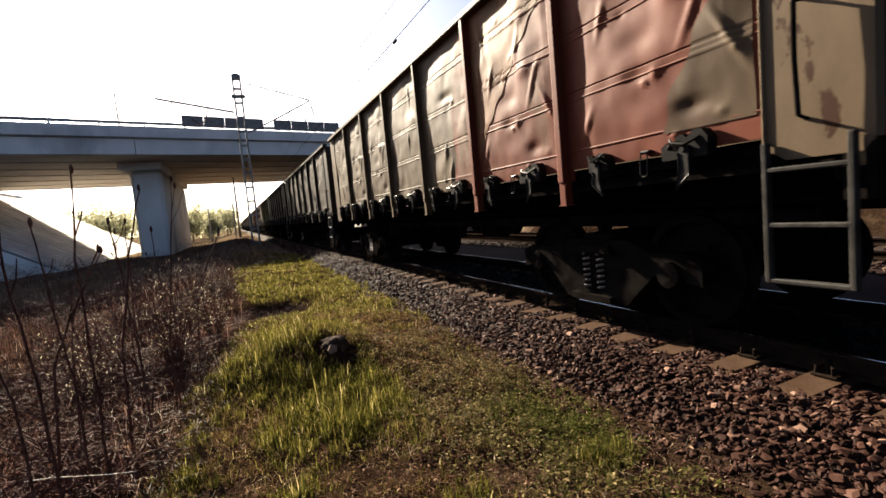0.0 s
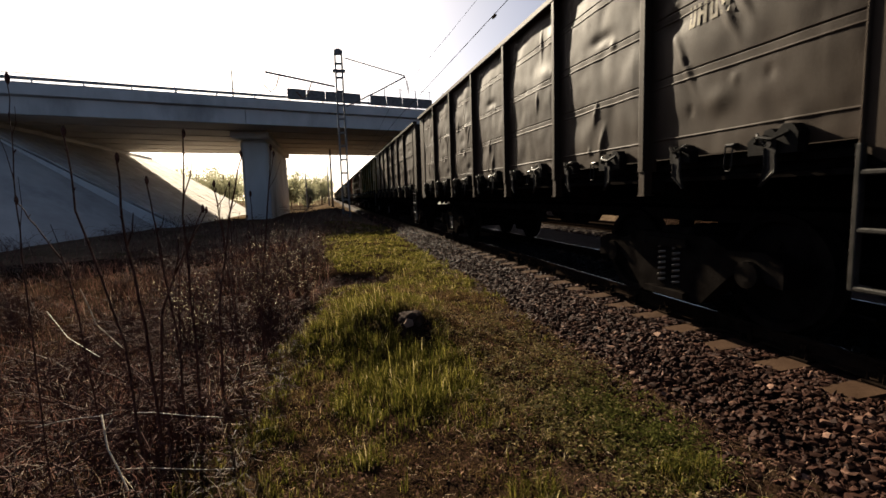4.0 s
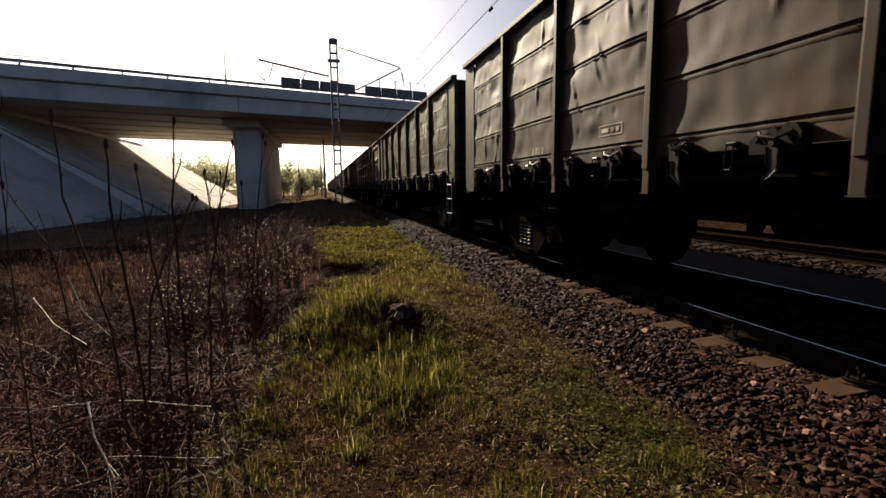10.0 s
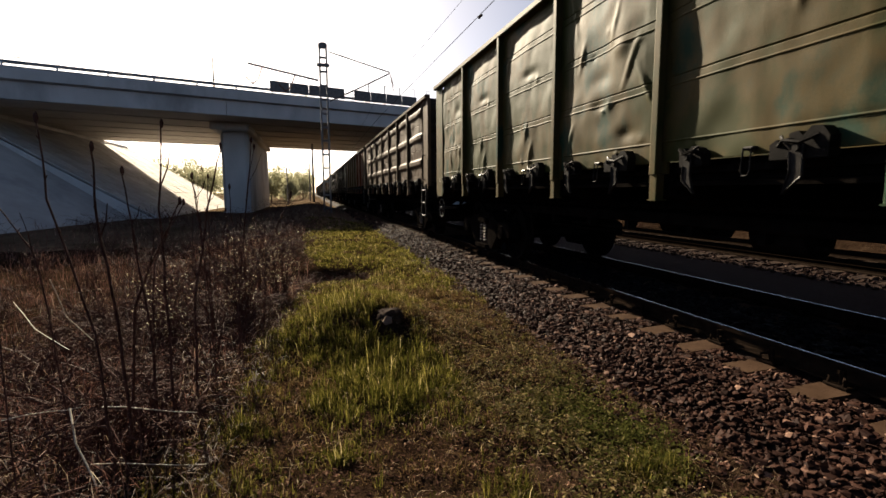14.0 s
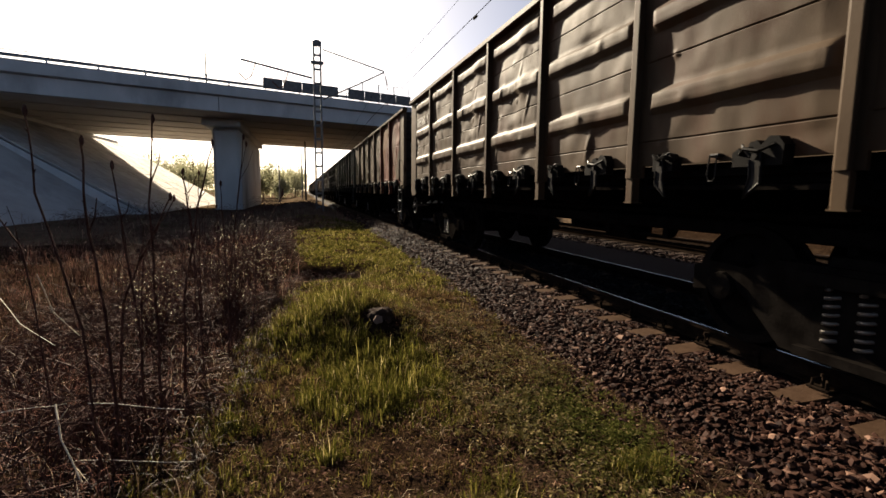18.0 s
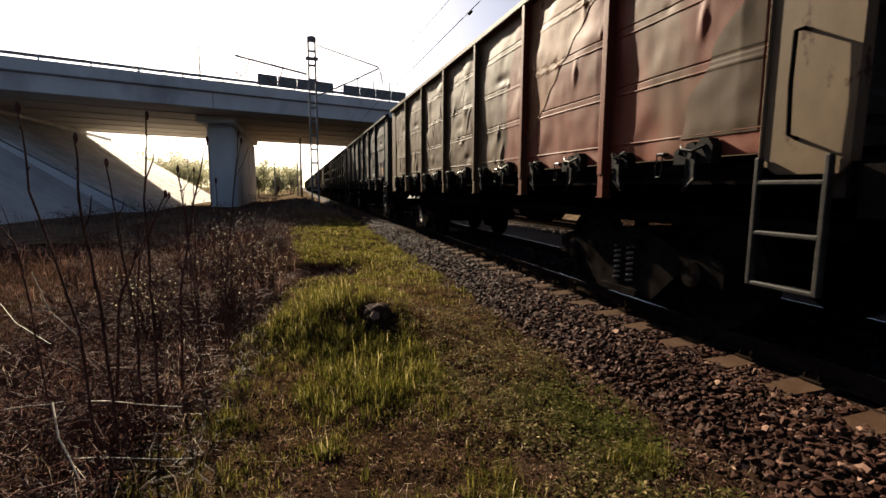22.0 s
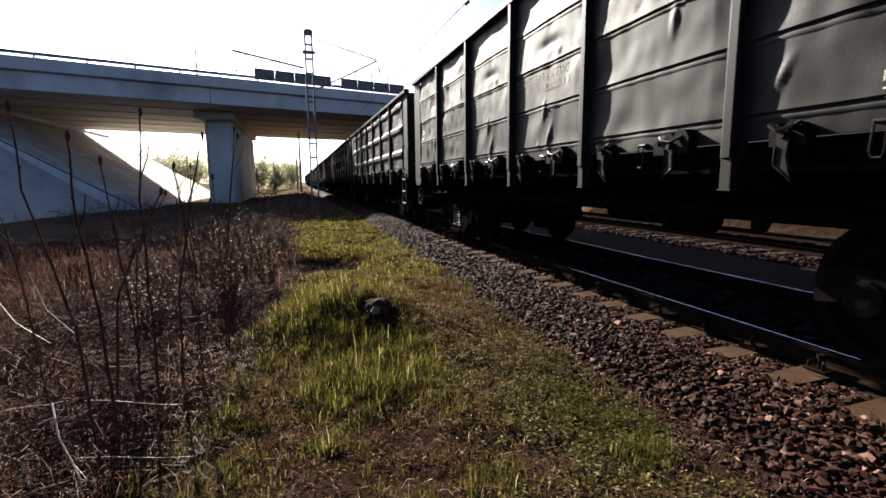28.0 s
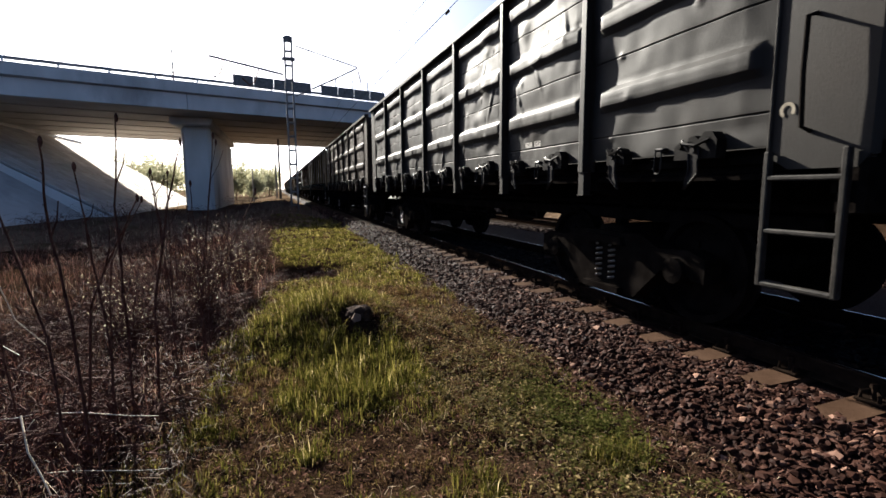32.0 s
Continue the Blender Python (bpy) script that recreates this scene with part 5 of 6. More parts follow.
# bare, dark spots in the verge: place, size, depth
BARE = [(-0.47, 2.92, 0.17, 0.14, 1.0), (-0.12, 3.2, 0.16, 0.12, 0.9), (0.18, 3.12, 0.2, 0.12, 0.9), (0.0, 2.5, 0.34, 0.28, 0.95), (0.58, 2.8, 0.2, 0.22, 0.8), (0.74, 2.5, 0.24, 0.2, 0.8),
        (1.98, 1.9, 0.22, 0.22, 0.9), (2.25, 2.3, 0.16, 0.5, 0.8), (0.16, 4.5, 0.22, 0.14, 0.4), (1.05, 4.45, 0.3, 0.2, 0.3), (1.25, 2.3, 0.12, 0.12, 0.7), (-0.2, 2.2, 0.3, 0.2, 0.7)]
# rich fresh tufts: place, size
RICH = [(0.14, 2.8, 0.06), (0.05, 3.6, 0.07), (1.82, 2.15, 0.12), (0.72, 4.0, 0.2), (0.45, 4.1, 0.2), (0.95, 3.75, 0.14), (1.0, 2.2, 0.1), (0.62, 3.4, 0.1), (-0.5, 3.35, 0.08), (0.35, 3.75, 0.12)]


def verge():
    rng = np.random.default_rng(21)
    tx, ty, size = [], [], []
    for n, x0, x1, y0, y1, k in ((900, -1.3, 2.5, -7.0, 1.4, 18), (2600, -1.3, 2.6, 1.4, 3.2, 16), (2500, -1.0, 2.65, 3.2, 5.4, 18), (2400, -0.9, 2.7, 5.4, 8.6, 20), (1900, -0.9, 2.8, 8.6, 14, 22), (1500, -1.0, 2.85, 14, 26, 22)):
        tx.append(rng.uniform(x0, x1, n))
        ty.append(rng.uniform(y0, y1, n))
        size.append(np.full(n, k))
    for x, y, r in RICH:
        n = int(10 + 260 * r)
        tx.append(rng.normal(x, r, n))
        ty.append(rng.normal(y, r * 0.8, n))
        size.append(np.full(n, 15))
    tx, ty, size = np.concatenate(tx), np.concatenate(ty), np.concatenate(size)
    m = len(tx)
    rich = np.zeros(m)
    for x, y, r in RICH:
        rich += np.exp(-((tx - x) / (r * 1.6)) ** 2 - ((ty - y) / (r * 1.6)) ** 2)
    bare = np.zeros(m)
    for x, y, rx, ry, k in BARE:
        bare += k * np.exp(-((tx - x) / rx) ** 2 - ((ty - y) / ry) ** 2)
    far = smooth_step(7.5, 10, ty)
    bare += (1 - 0.75 * far) * (0.35 * np.clip(lump(tx, ty, 2.6, 4.0), 0, 1) + 0.5 * np.clip(lump(tx, ty, 7.0, 0.5), 0, 1) + 0.35 * np.clip(lump(tx, ty, 15.0, 1.5), 0, 1))
    bare = bare * 0.72 - rich
    grown = rng.uniform(0, 1, m) > bare
    keep = grown | (rng.uniform(0, 1, m) < 0.6)
    tx, ty, size, rich, grown = tx[keep], ty[keep], size[keep], rich[keep], grown[keep]
    m = len(tx)
    mound = np.exp(-((tx - 0.45) / 0.8) ** 2 - ((ty - 5.0) / 1.3) ** 2)
    low = smooth_step(0.95, 1.4, tx + 0.15 * lump(tx, ty, 4.0, 2.0)) * (ty < 6)
    lush = (0.6 * mound + 0.4 * lump(tx, ty, 3.3, 7.0) + 0.3 * lump(tx, ty, 8.0, 3.0) + 0.6 * smooth_step(7.5, 9.5, ty) + 0.8 * rich - 0.45 * low
            - 0.5 * np.exp(-((tx - 1.8) / 0.4) ** 2 - ((ty - 6.3) / 1.6) ** 2) - 0.5 * np.exp(-((tx + 0.15) / 0.3) ** 2 - ((ty - 3.9) / 0.3) ** 2) - 0.08)
    tuft_kind = np.where(grown & (rng.uniform(-0.55, 0.55, m) < lush), 0, 1)
    tuft_tall = (0.075 + 0.07 * mound + 0.03 * np.clip(rich, 0, 1) + 0.05 * np.clip(lump(tx, ty, 5.0, 9.0), 0, 1)) * rng.choice([0.45, 0.7, 1.0, 1.35], m, p=[0.25, 0.35, 0.28, 0.12]) * (1 - 0.5 * low * (rich < 0.4)) * np.where(grown, 1.0, 0.42)
    spread = rng.uniform(0.010, 0.045, m) * (1 + 0.06 * np.clip(ty - 5, 0, 20))
    own = np.repeat(np.arange(m), size)
    n = len(own)
    off = rng.normal(0, 1, (n, 2))
    x, y = tx[own] + off[:, 0] * spread[own], ty[own] + off[:, 1] * spread[own]
    edge = np.interp(y, [-7, 1.5, 3.0, 4.5, 6.4, 9.0, 12, 16, 26], [-1.2, -0.95, -0.85, -0.55, -0.35, 0.15, -0.1, -0.25, -0.3]) + 0.14 * lump(x, y, 3.0, 1.0)
    right = np.interp(y, [1.5, 4, 8, 15, 26], [2.2, 2.35, 2.42, 2.5, 2.6]) + 0.16 * lump(x, y, 4.0, 2.0)
    keep = (x > edge) & (x < right) & (((x - 0.77) / 0.22) ** 2 + ((y - 4.86) / 0.22) ** 2 > 1)
    keep &= ~(((x - 0.42) / 0.72) ** 2 + ((y - 9.6) / 0.8) ** 2 < rng.uniform(0.7, 1.3, n))
    x, y, own, off = x[keep], y[keep], own[keep], off[keep]
    n = len(x)
    way = np.arctan2(off[:, 1], off[:, 0]) + rng.normal(0, 0.7, n)
    kind = np.where(rng.uniform(0, 1, n) < 0.14, rng.integers(0, 2, n), tuft_kind[own])
    # share of blades coloured as highlights, larger from the mound on
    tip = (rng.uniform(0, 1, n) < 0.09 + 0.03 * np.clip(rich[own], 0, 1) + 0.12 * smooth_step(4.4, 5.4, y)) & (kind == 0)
    pos = np.stack([x, y, ground_z(x, y) - 0.008], 1)
    h = tuft_tall[own] * rng.uniform(0.45, 1.4, n)
    w = rng.uniform(0.0036, 0.0085, n) * np.interp(y, [2, 4], [0.62, 1.0]) * (1 + np.clip(y - 5, 0, 20) * 0.09) * (1 + 0.35 * np.clip(rich[own], 0, 1))
    lean = np.clip(np.hypot(off[:, 0], off[:, 1]) * 0.22 + rng.uniform(-0.1, 0.55, n), 0.03, 1.5)
    g, d = (kind == 0) & ~tip, kind == 1
    blades("grass", pos[g], h[g], w[g], lean[g], 5, M_GRASS, "fresh green spring grass in tufts over the verge and mound", way=way[g])
    blades("dry_grass", pos[d], h[d] * np.interp(y[d], [2.2, 4], [0.55, 0.75]), w[d] * 0.8, np.clip(lean[d] + rng.uniform(0, 0.9, d.sum()), 0, 1.6), 6, M_DRY, "matted dry straw-coloured grass among the green", way=way[d])
    blades("bright_grass", pos[tip], h[tip] * 1.3, w[tip] * 0.7, lean[tip], 7, M_TIP, "scattered taller blades coloured pale as sunlit highlights", way=way[tip])


verge()


def weeds():
    """Low broad leaves on short stalks between grass and gravel, in rosettes."""
    rng = np.random.default_rng(8)
    n = 3000
    cx, cy = rng.uniform(0.75, 2.3, n), 1.5 + rng.beta(1.1, 1.6, n) * 4.6
    thin = 0.25 + 0.75 * np.exp(-((cx - 1.85) / 0.45) ** 2 - ((cy - 2.7) / 1.0) ** 2)
    for x, y, rx, ry, k in BARE:
        thin -= 0.7 * k * np.exp(-((cx - x) / rx) ** 2 - ((cy - y) / ry) ** 2)
    thin *= smooth_step(0.7, 1.25, cx)
    keep = rng.uniform(0, 1, n) < thin
    cx, cy = cx[keep], cy[keep]
    k = 13
    a = rng.uniform(0, 2 * math.pi, (len(cx), k))
    r = rng.uniform(0.005, 0.05, (len(cx), k))
    x, y = (cx[:, None] + np.cos(a) * r).ravel(), (cy[:, None] + np.sin(a) * r).ravel()
    a, r = a.ravel() + rng.normal(0, 0.5, a.size), r.ravel()
    n = len(x)
    z = ground_z(x, y) + 0.05 - 0.6 * r + rng.uniform(-0.02, 0.035, n)
    s = rng.uniform(0.009, 0.021, n)
    tilt = rng.uniform(-0.5, 0.8, n)
    u = np.stack([np.cos(a) * np.cos(tilt), np.sin(a) * np.cos(tilt), np.sin(tilt)], 1) * s[:, None]
    v = np.stack([-np.sin(a), np.cos(a), rng.uniform(-0.5, 0.5, n)], 1) * s[:, None] * 0.42
    c = np.stack([x, y, z], 1)
    up = np.array([0, 0, 1.0]) * s[:, None] * 0.2
    p = np.stack([c - u, c + v + up, c + u, c - v + up], 1)
    green = rng.uniform(0, 1, n) < 1.1 * np.exp(-((x - 2.0) / 0.42) ** 2 - ((y - 2.6) / 0.9) ** 2)
    for name, pick, m, label in (("weed_leaves", ~green, M_WEED, "low yellowish weed rosettes among the short dry grass"), ("green_weed", green, M_WEEDGREEN, "fresh green weed leaves beside the gravel")):
        q = p[pick]
        f = np.array([(0, 1, 2), (0, 2, 3)])[None] + (np.arange(len(q)) * 4)[:, None, None]
        tagged(new(name, bulk(name, q.reshape(-1, 3), f.reshape(-1, 3), m)), label, "weeds", kind="stuff")


def verge_litter():
    """Dead leaves, crumbs of soil and bits of stalk between the grass."""
    rng = np.random.default_rng(91)
    n = 24000
    y = 1.6 + rng.beta(1, 1.9, n) * 9
    x = rng.uniform(-1.0, 2.5, n)
    c = np.stack([x, y, ground_z(x, y) + rng.uniform(0.002, 0.02, n)], 1)
    s = rng.uniform(0.006, 0.026, n)[:, None, None]
    R = turns(rng, n)
    R[:, 2] *= 0.6
    leaf = np.array([(-0.8, 0, 0), (0, -0.35, 0.15), (0.9, 0, 0.05), (0, 0.35, 0.15)])
    v = np.einsum("nij,kj->nki", R, leaf) * s + c[:, None]
    f = np.array([(0, 1, 2), (0, 2, 3)])[None] + (np.arange(n) * 4)[:, None, None]
    tagged(new("verge_litter", bulk("verge_litter", v.reshape(-1, 3), f.reshape(-1, 3), M_LITTER)), "brown dead leaves and crumbs between the grass", "leaves", kind="stuff")
    n = 1700
    y = 1.6 + rng.beta(1, 1.9, n) * 9
    x = rng.uniform(-0.9, 2.45, n)
    pos = np.stack([x, y, ground_z(x, y) + 0.005], 1)
    blades("fallen_straw", pos, rng.uniform(0.03, 0.11, n), rng.uniform(0.0015, 0.0035, n), rng.uniform(1.3, 2.4, n), 92, M_GLINT, "pale fallen straws lying in the grass", "dry grass")


weeds()
verge_litter()

# ---- stone on the mound ----
def make_rock():
    rng = random.Random(4)
    g = G()
    vs, fs = [], []
    n, m = 16, 9
    for i in range(m):
        a = -math.pi / 2 + math.pi * i / (m - 1)
        for k in range(n):
            b = 2 * math.pi * k / n
            d = Vector((math.cos(a) * math.cos(b), math.cos(a) * math.sin(b), math.sin(a)))
            r = 1 + 0.28 * noise.noise(d * 1.6) + 0.16 * noise.noise(d * 4)
            vs.append((d.x * 0.15 * r, d.y * 0.13 * r, d.z * 0.085 * r))
    fs = [(i * n + k, i * n + (k + 1) % n, (i + 1) * n + (k + 1) % n, (i + 1) * n + k) for i in range(m - 1) for k in range(n)]
    g.add(vs, fs)
    z = float(ground_z(0.79, 4.92)) + 0.03
    thing("stone", g, M_ROCK, "dark weathered stone half sunk in the mound", "stone", at=pose(0.79, 4.92, z, 8, 5, 30))
    g = G()
    g.slab([(-0.05, -0.02), (-0.01, -0.05), (0.05, -0.01), (0.035, 0.05), (-0.03, 0.045)], -0.012, 0.012, "y")
    thing("stone_flake", g, M_STONEPALE, "pale broken stone flake leaning on the dark stone", "stone", at=pose(0.73, 4.76, float(ground_z(0.73, 4.76)) + 0.075, -35, 25, 10))


make_rock()

# ---- thicket ----
def sapling(pts, r, label, seed, bud=True):
    rng = random.Random(seed)
    top, mid, low = [Vector(p) for p in pts]
    foot = low + (low - mid).normalized() * 0.2
    foot.z = float(ground_z(foot.x, foot.y)) - 0.03
    line = []
    for i in range(13):
        t = i / 12
        a = foot.lerp(low, min(1, t * 3)) if t < 0.333 else low.lerp(mid, (t - 0.333) * 3) if t < 0.666 else mid.lerp(top, (t - 0.666) * 3)
        line.append(a + Vector((rng.uniform(-0.006, 0.006), rng.uniform(-0.006, 0.006), 0)))
    g = G()
    r *= 1.25
    g.tube(line, r, 6, r * 0.45)
    for i in range(3, 12):
        if rng.random() < 0.6:
            p, a = line[i], rng.uniform(0, 6.3)
            e = p + Vector((math.cos(a) * 0.014, math.sin(a) * 0.014, 0.02))
            g.tube([p, e], 0.004, 5, 0.002)
    ob = thing("sapling", None, None, label, "sapling", "bare shoots of the thicket")
    part("stem", g, M_TWIG, ob)
    if bud:
        g = G()
        g.lathe([(-0.02, 0.004), (0.0, 0.011), (0.018, 0.010), (0.035, 0.003)], top, "z", 7)
        part("bud", g, M_TWIG, ob)
    for i in (5, 7, 9):
        if rng.random() < 0.55:
            p, a, ln = line[i], rng.uniform(-2.6, 0.6), rng.uniform(0.08, 0.28)
            q = p + Vector((math.cos(a) * ln * 0.5, math.sin(a) * ln * 0.4, ln))
            g = G()
            g.tube([p, p.lerp(q, 0.5) + Vector((0.01, 0, -0.01)), q], r * 0.5, 5, r * 0.25)
            part("side_twig", g, M_TWIG, ob)


SHOOTS = [
    (2.70, -1.40, 2.18, -1.45, 1.85, -1.49, 1.36, 0.0035), (3.30, -1.75, 1.63, -1.67, 1.43, -1.58, 1.21, 0.005), (4.80, -0.47, 2.01, -0.56, 1.58, -0.62, 1.09, 0.005), (5.00, -0.17, 1.58, -0.30, 1.29, -0.43, 1.00, 0.005), (4.50, -0.94, 1.74, -0.93, 1.53, -0.92, 1.33, 0.004), (4.20, -0.95, 1.52, -1.08, 1.30, -1.22, 1.03, 0.006),
    (2.70, -1.20, 1.94, -1.21, 1.57, -1.08, 0.87, 0.0065), (2.90, -1.06, 1.83, -1.09, 1.51, -1.04, 0.91, 0.0085), (3.20, -1.03, 1.72, -1.01, 1.32, -0.98, 0.79, 0.007),
    (3.40, -0.86, 2.02, -0.92, 1.50, -0.93, 0.75, 0.0085), (3.90, -0.61, 1.93, -0.74, 1.46, -0.87, 0.78, 0.009), (4.40, -0.64, 1.64, -0.64, 1.21, -0.63, 0.69, 0.006),
    (4.60, -0.47, 2.05, -0.56, 1.34, -0.65, 0.75, 0.006), (4.60, -0.16, 1.56, -0.48, 0.93, -0.78, 0.52, 0.006), (4.20, -0.88, 1.72, -0.87, 1.49, -0.83, 0.83, 0.006),
    (3.50, -0.81, 1.54, -0.99, 1.20, -1.16, 0.82, 0.008),
    (5.2, -0.95, 1.75, -0.98, 1.4, -1.0, 0.8, 0.006),
]
for i, (y, xt, zt, xm, zm, xl, zl, r) in enumerate(SHOOTS):
    sapling([(xt, y, zt), (xm, y + 0.05, zm), (xl, y + 0.1, zl)], r, "bare dark upright shoot with swelling buds", i)

rng_s = random.Random(19)
for i in range(26):
    y = rng_s.uniform(6.2, 10.5)
    x = float(np.interp(y, [6, 8, 10.5], [-0.75, -0.55, -0.75])) - rng_s.uniform(0, 1) ** 1.5 * 1.5
    tall, lean = rng_s.uniform(0.75, 1.5), rng_s.uniform(-0.25, 0.35)
    z = float(ground_z(x, y))
    sapling([(x + lean, y, z + tall), (x + lean * 0.5 + rng_s.uniform(-0.05, 0.05), y + 0.03, z + tall * 0.6), (x + lean * 0.15, y + 0.05, z + tall * 0.25)], 0.006, "bare dark shoot at the edge of the grass", 50 + i)


def bramble(name, x, y, reach, tall, stems, seed, material, label, group):
    """A bare tangle of arching stems with side twigs, one mesh."""
    rng = random.Random(seed)
    g = G()
    z0 = float(ground_z(x, y)) - 0.03
    for _ in range(stems):
        a, ln = rng.uniform(0, 2 * math.pi), rng.uniform(0.5, 1.0)
        bx, by = rng.gauss(0, reach * 0.25), rng.gauss(0, reach * 0.25)
        h, out, fall = tall * ln, reach * ln * rng.uniform(0.5, 1.3), rng.uniform(0.2, 0.95)
        ks = [rng.uniform(-0.04, 0.04) for _ in range(12)]
        line = []
        for i in range(6):
            t = i / 5
            line.append(Vector((bx + math.cos(a) * out * t + ks[i], by + math.sin(a) * out * t + ks[i + 6], h * (math.sin(t * 1.9) / math.sin(1.57) - fall * t * t))))
        r = rng.uniform(0.003, 0.009)
        g.tube(line, r, 4, r * 0.4)
        for _ in range(rng.randint(2, 5)):
            p = line[rng.randint(1, 5)]
            c, l2 = rng.uniform(0, 2 * math.pi), rng.uniform(0.06, 0.26) * tall
            q = p + Vector((math.cos(c) * l2, math.sin(c) * l2, rng.uniform(-0.1, 0.6) * l2))
            g.tube([p, p.lerp(q, 0.5) + Vector((0, 0, 0.015)), q], r * 0.6, 3, r * 0.25)
    return thing(name, g, material, label, "bush", group, at=pose(x, y, z0))


rng_b = random.Random(77)
count = 0
for y0, y1, n, tall in ((-6.0, 1.9, 26, 0.34), (1.9, 3.2, 26, 0.34), (3.2, 5.0, 42, 0.5), (5.0, 8.0, 46, 0.65), (8.0, 13.0, 44, 0.9), (13.0, 22.0, 34, 1.0), (22.0, 36.0, 26, 1.2)):
    for _ in range(n):
        y = rng_b.uniform(y0, y1)
        edge = float(np.interp(y, [1.5, 3.0, 4.5, 6.4, 9.0, 12, 16, 22, 36], [-1.25, -1.05, -0.8, -0.65, -0.45, -0.6, -0.7, 0.6, 1.6]))
        x = edge - abs(rng_b.uniform(0, 1)) ** 1.3 * (2.2 + abs(y) * 0.75)
        count += 1
        bramble("bramble_bush", x, y, rng_b.uniform(0.35, 0.8) * (1 + 0.05 * y), tall * rng_b.uniform(0.6, 1.2), 30, 200 + count, M_TWIG if rng_b.random() < 0.92 else M_TWIGPALE,
                "tangled bare bramble bush with dark red-brown stems", "bushes beside the track")


def budding_shrub(x, y, tall, seed):
    """A fine-twigged shrub whose small buds are coloured pale as glints of the low sun."""
    rng = random.Random(seed)
    nr = np.random.default_rng(seed)
    ob = thing("budding_shrub", None, None, "fine-twigged shrub with buds coloured pale as glints", "bush", at=pose(x, y, float(ground_z(x, y)) - 0.03))
    g, tips = G(), []
    for _ in range(46):
        a, ln = rng.uniform(0, 6.28), tall * rng.uniform(0.5, 1.05)
        out = rng.uniform(0.05, 0.4) * tall
        line = [Vector((math.cos(a) * (0.06 + out * t * t), math.sin(a) * (0.06 + out * t * t), ln * t)) + Vector((rng.uniform(-0.02, 0.02), rng.uniform(-0.02, 0.02), 0)) for t in (0, 0.3, 0.6, 1.0)]
        g.tube(line, 0.006, 4, 0.002)
        for _ in range(4):
            p = line[rng.randint(1, 3)]
            q = p + Vector((rng.uniform(-0.12, 0.12), rng.uniform(-0.12, 0.12), rng.uniform(0.02, 0.16)))
            g.tube([p, q], 0.003, 3, 0.0015)
            tips.append(q)
        tips += line[2:]
    tagged(part("stem_tangle", g, M_TWIG, ob), kind="stuff")
    p = np.array([tuple(t) for t in tips])
    p = np.concatenate([p, p + nr.normal(0, 0.03, p.shape)])
    n = len(p)
    leaf = np.array([(-0.9, 0, 0), (0, -0.4, 0.2), (0.9, 0, 0), (0, 0.4, 0.2)])
    v = np.einsum("nij,kj->nki", turns(nr, n), leaf) * nr.uniform(0.006, 0.015, (n, 1, 1)) + p[:, None]
    f = np.array([(0, 1, 2), (0, 2, 3)])[None] + (np.arange(n) * 4)[:, None, None]
    tagged(part("foliage", bulk("foliage", v.reshape(-1, 3), f.reshape(-1, 3), M_BUD), M_BUD, ob, "small pale buds"), kind="stuff")


budding_shrub(-0.85, 6.2, 1.15, 5)
budding_shrub(-0.45, 7.2, 0.95, 6)
budding_shrub(-1.5, 5.6, 0.8, 7)


# bushes added so that the hollow looks as dark as its shade
for x, y in ((-0.1, 9.75), (0.25, 9.6), (0.6, 9.65), (0.9, 9.6), (0.4, 9.9)):
    bramble("low_bush", x, y, 0.32, 0.36, 60, 700 + int(x * 10), M_TWIG, "low dark dry bush added to darken the hollow of the verge", "bushes in the hollow")


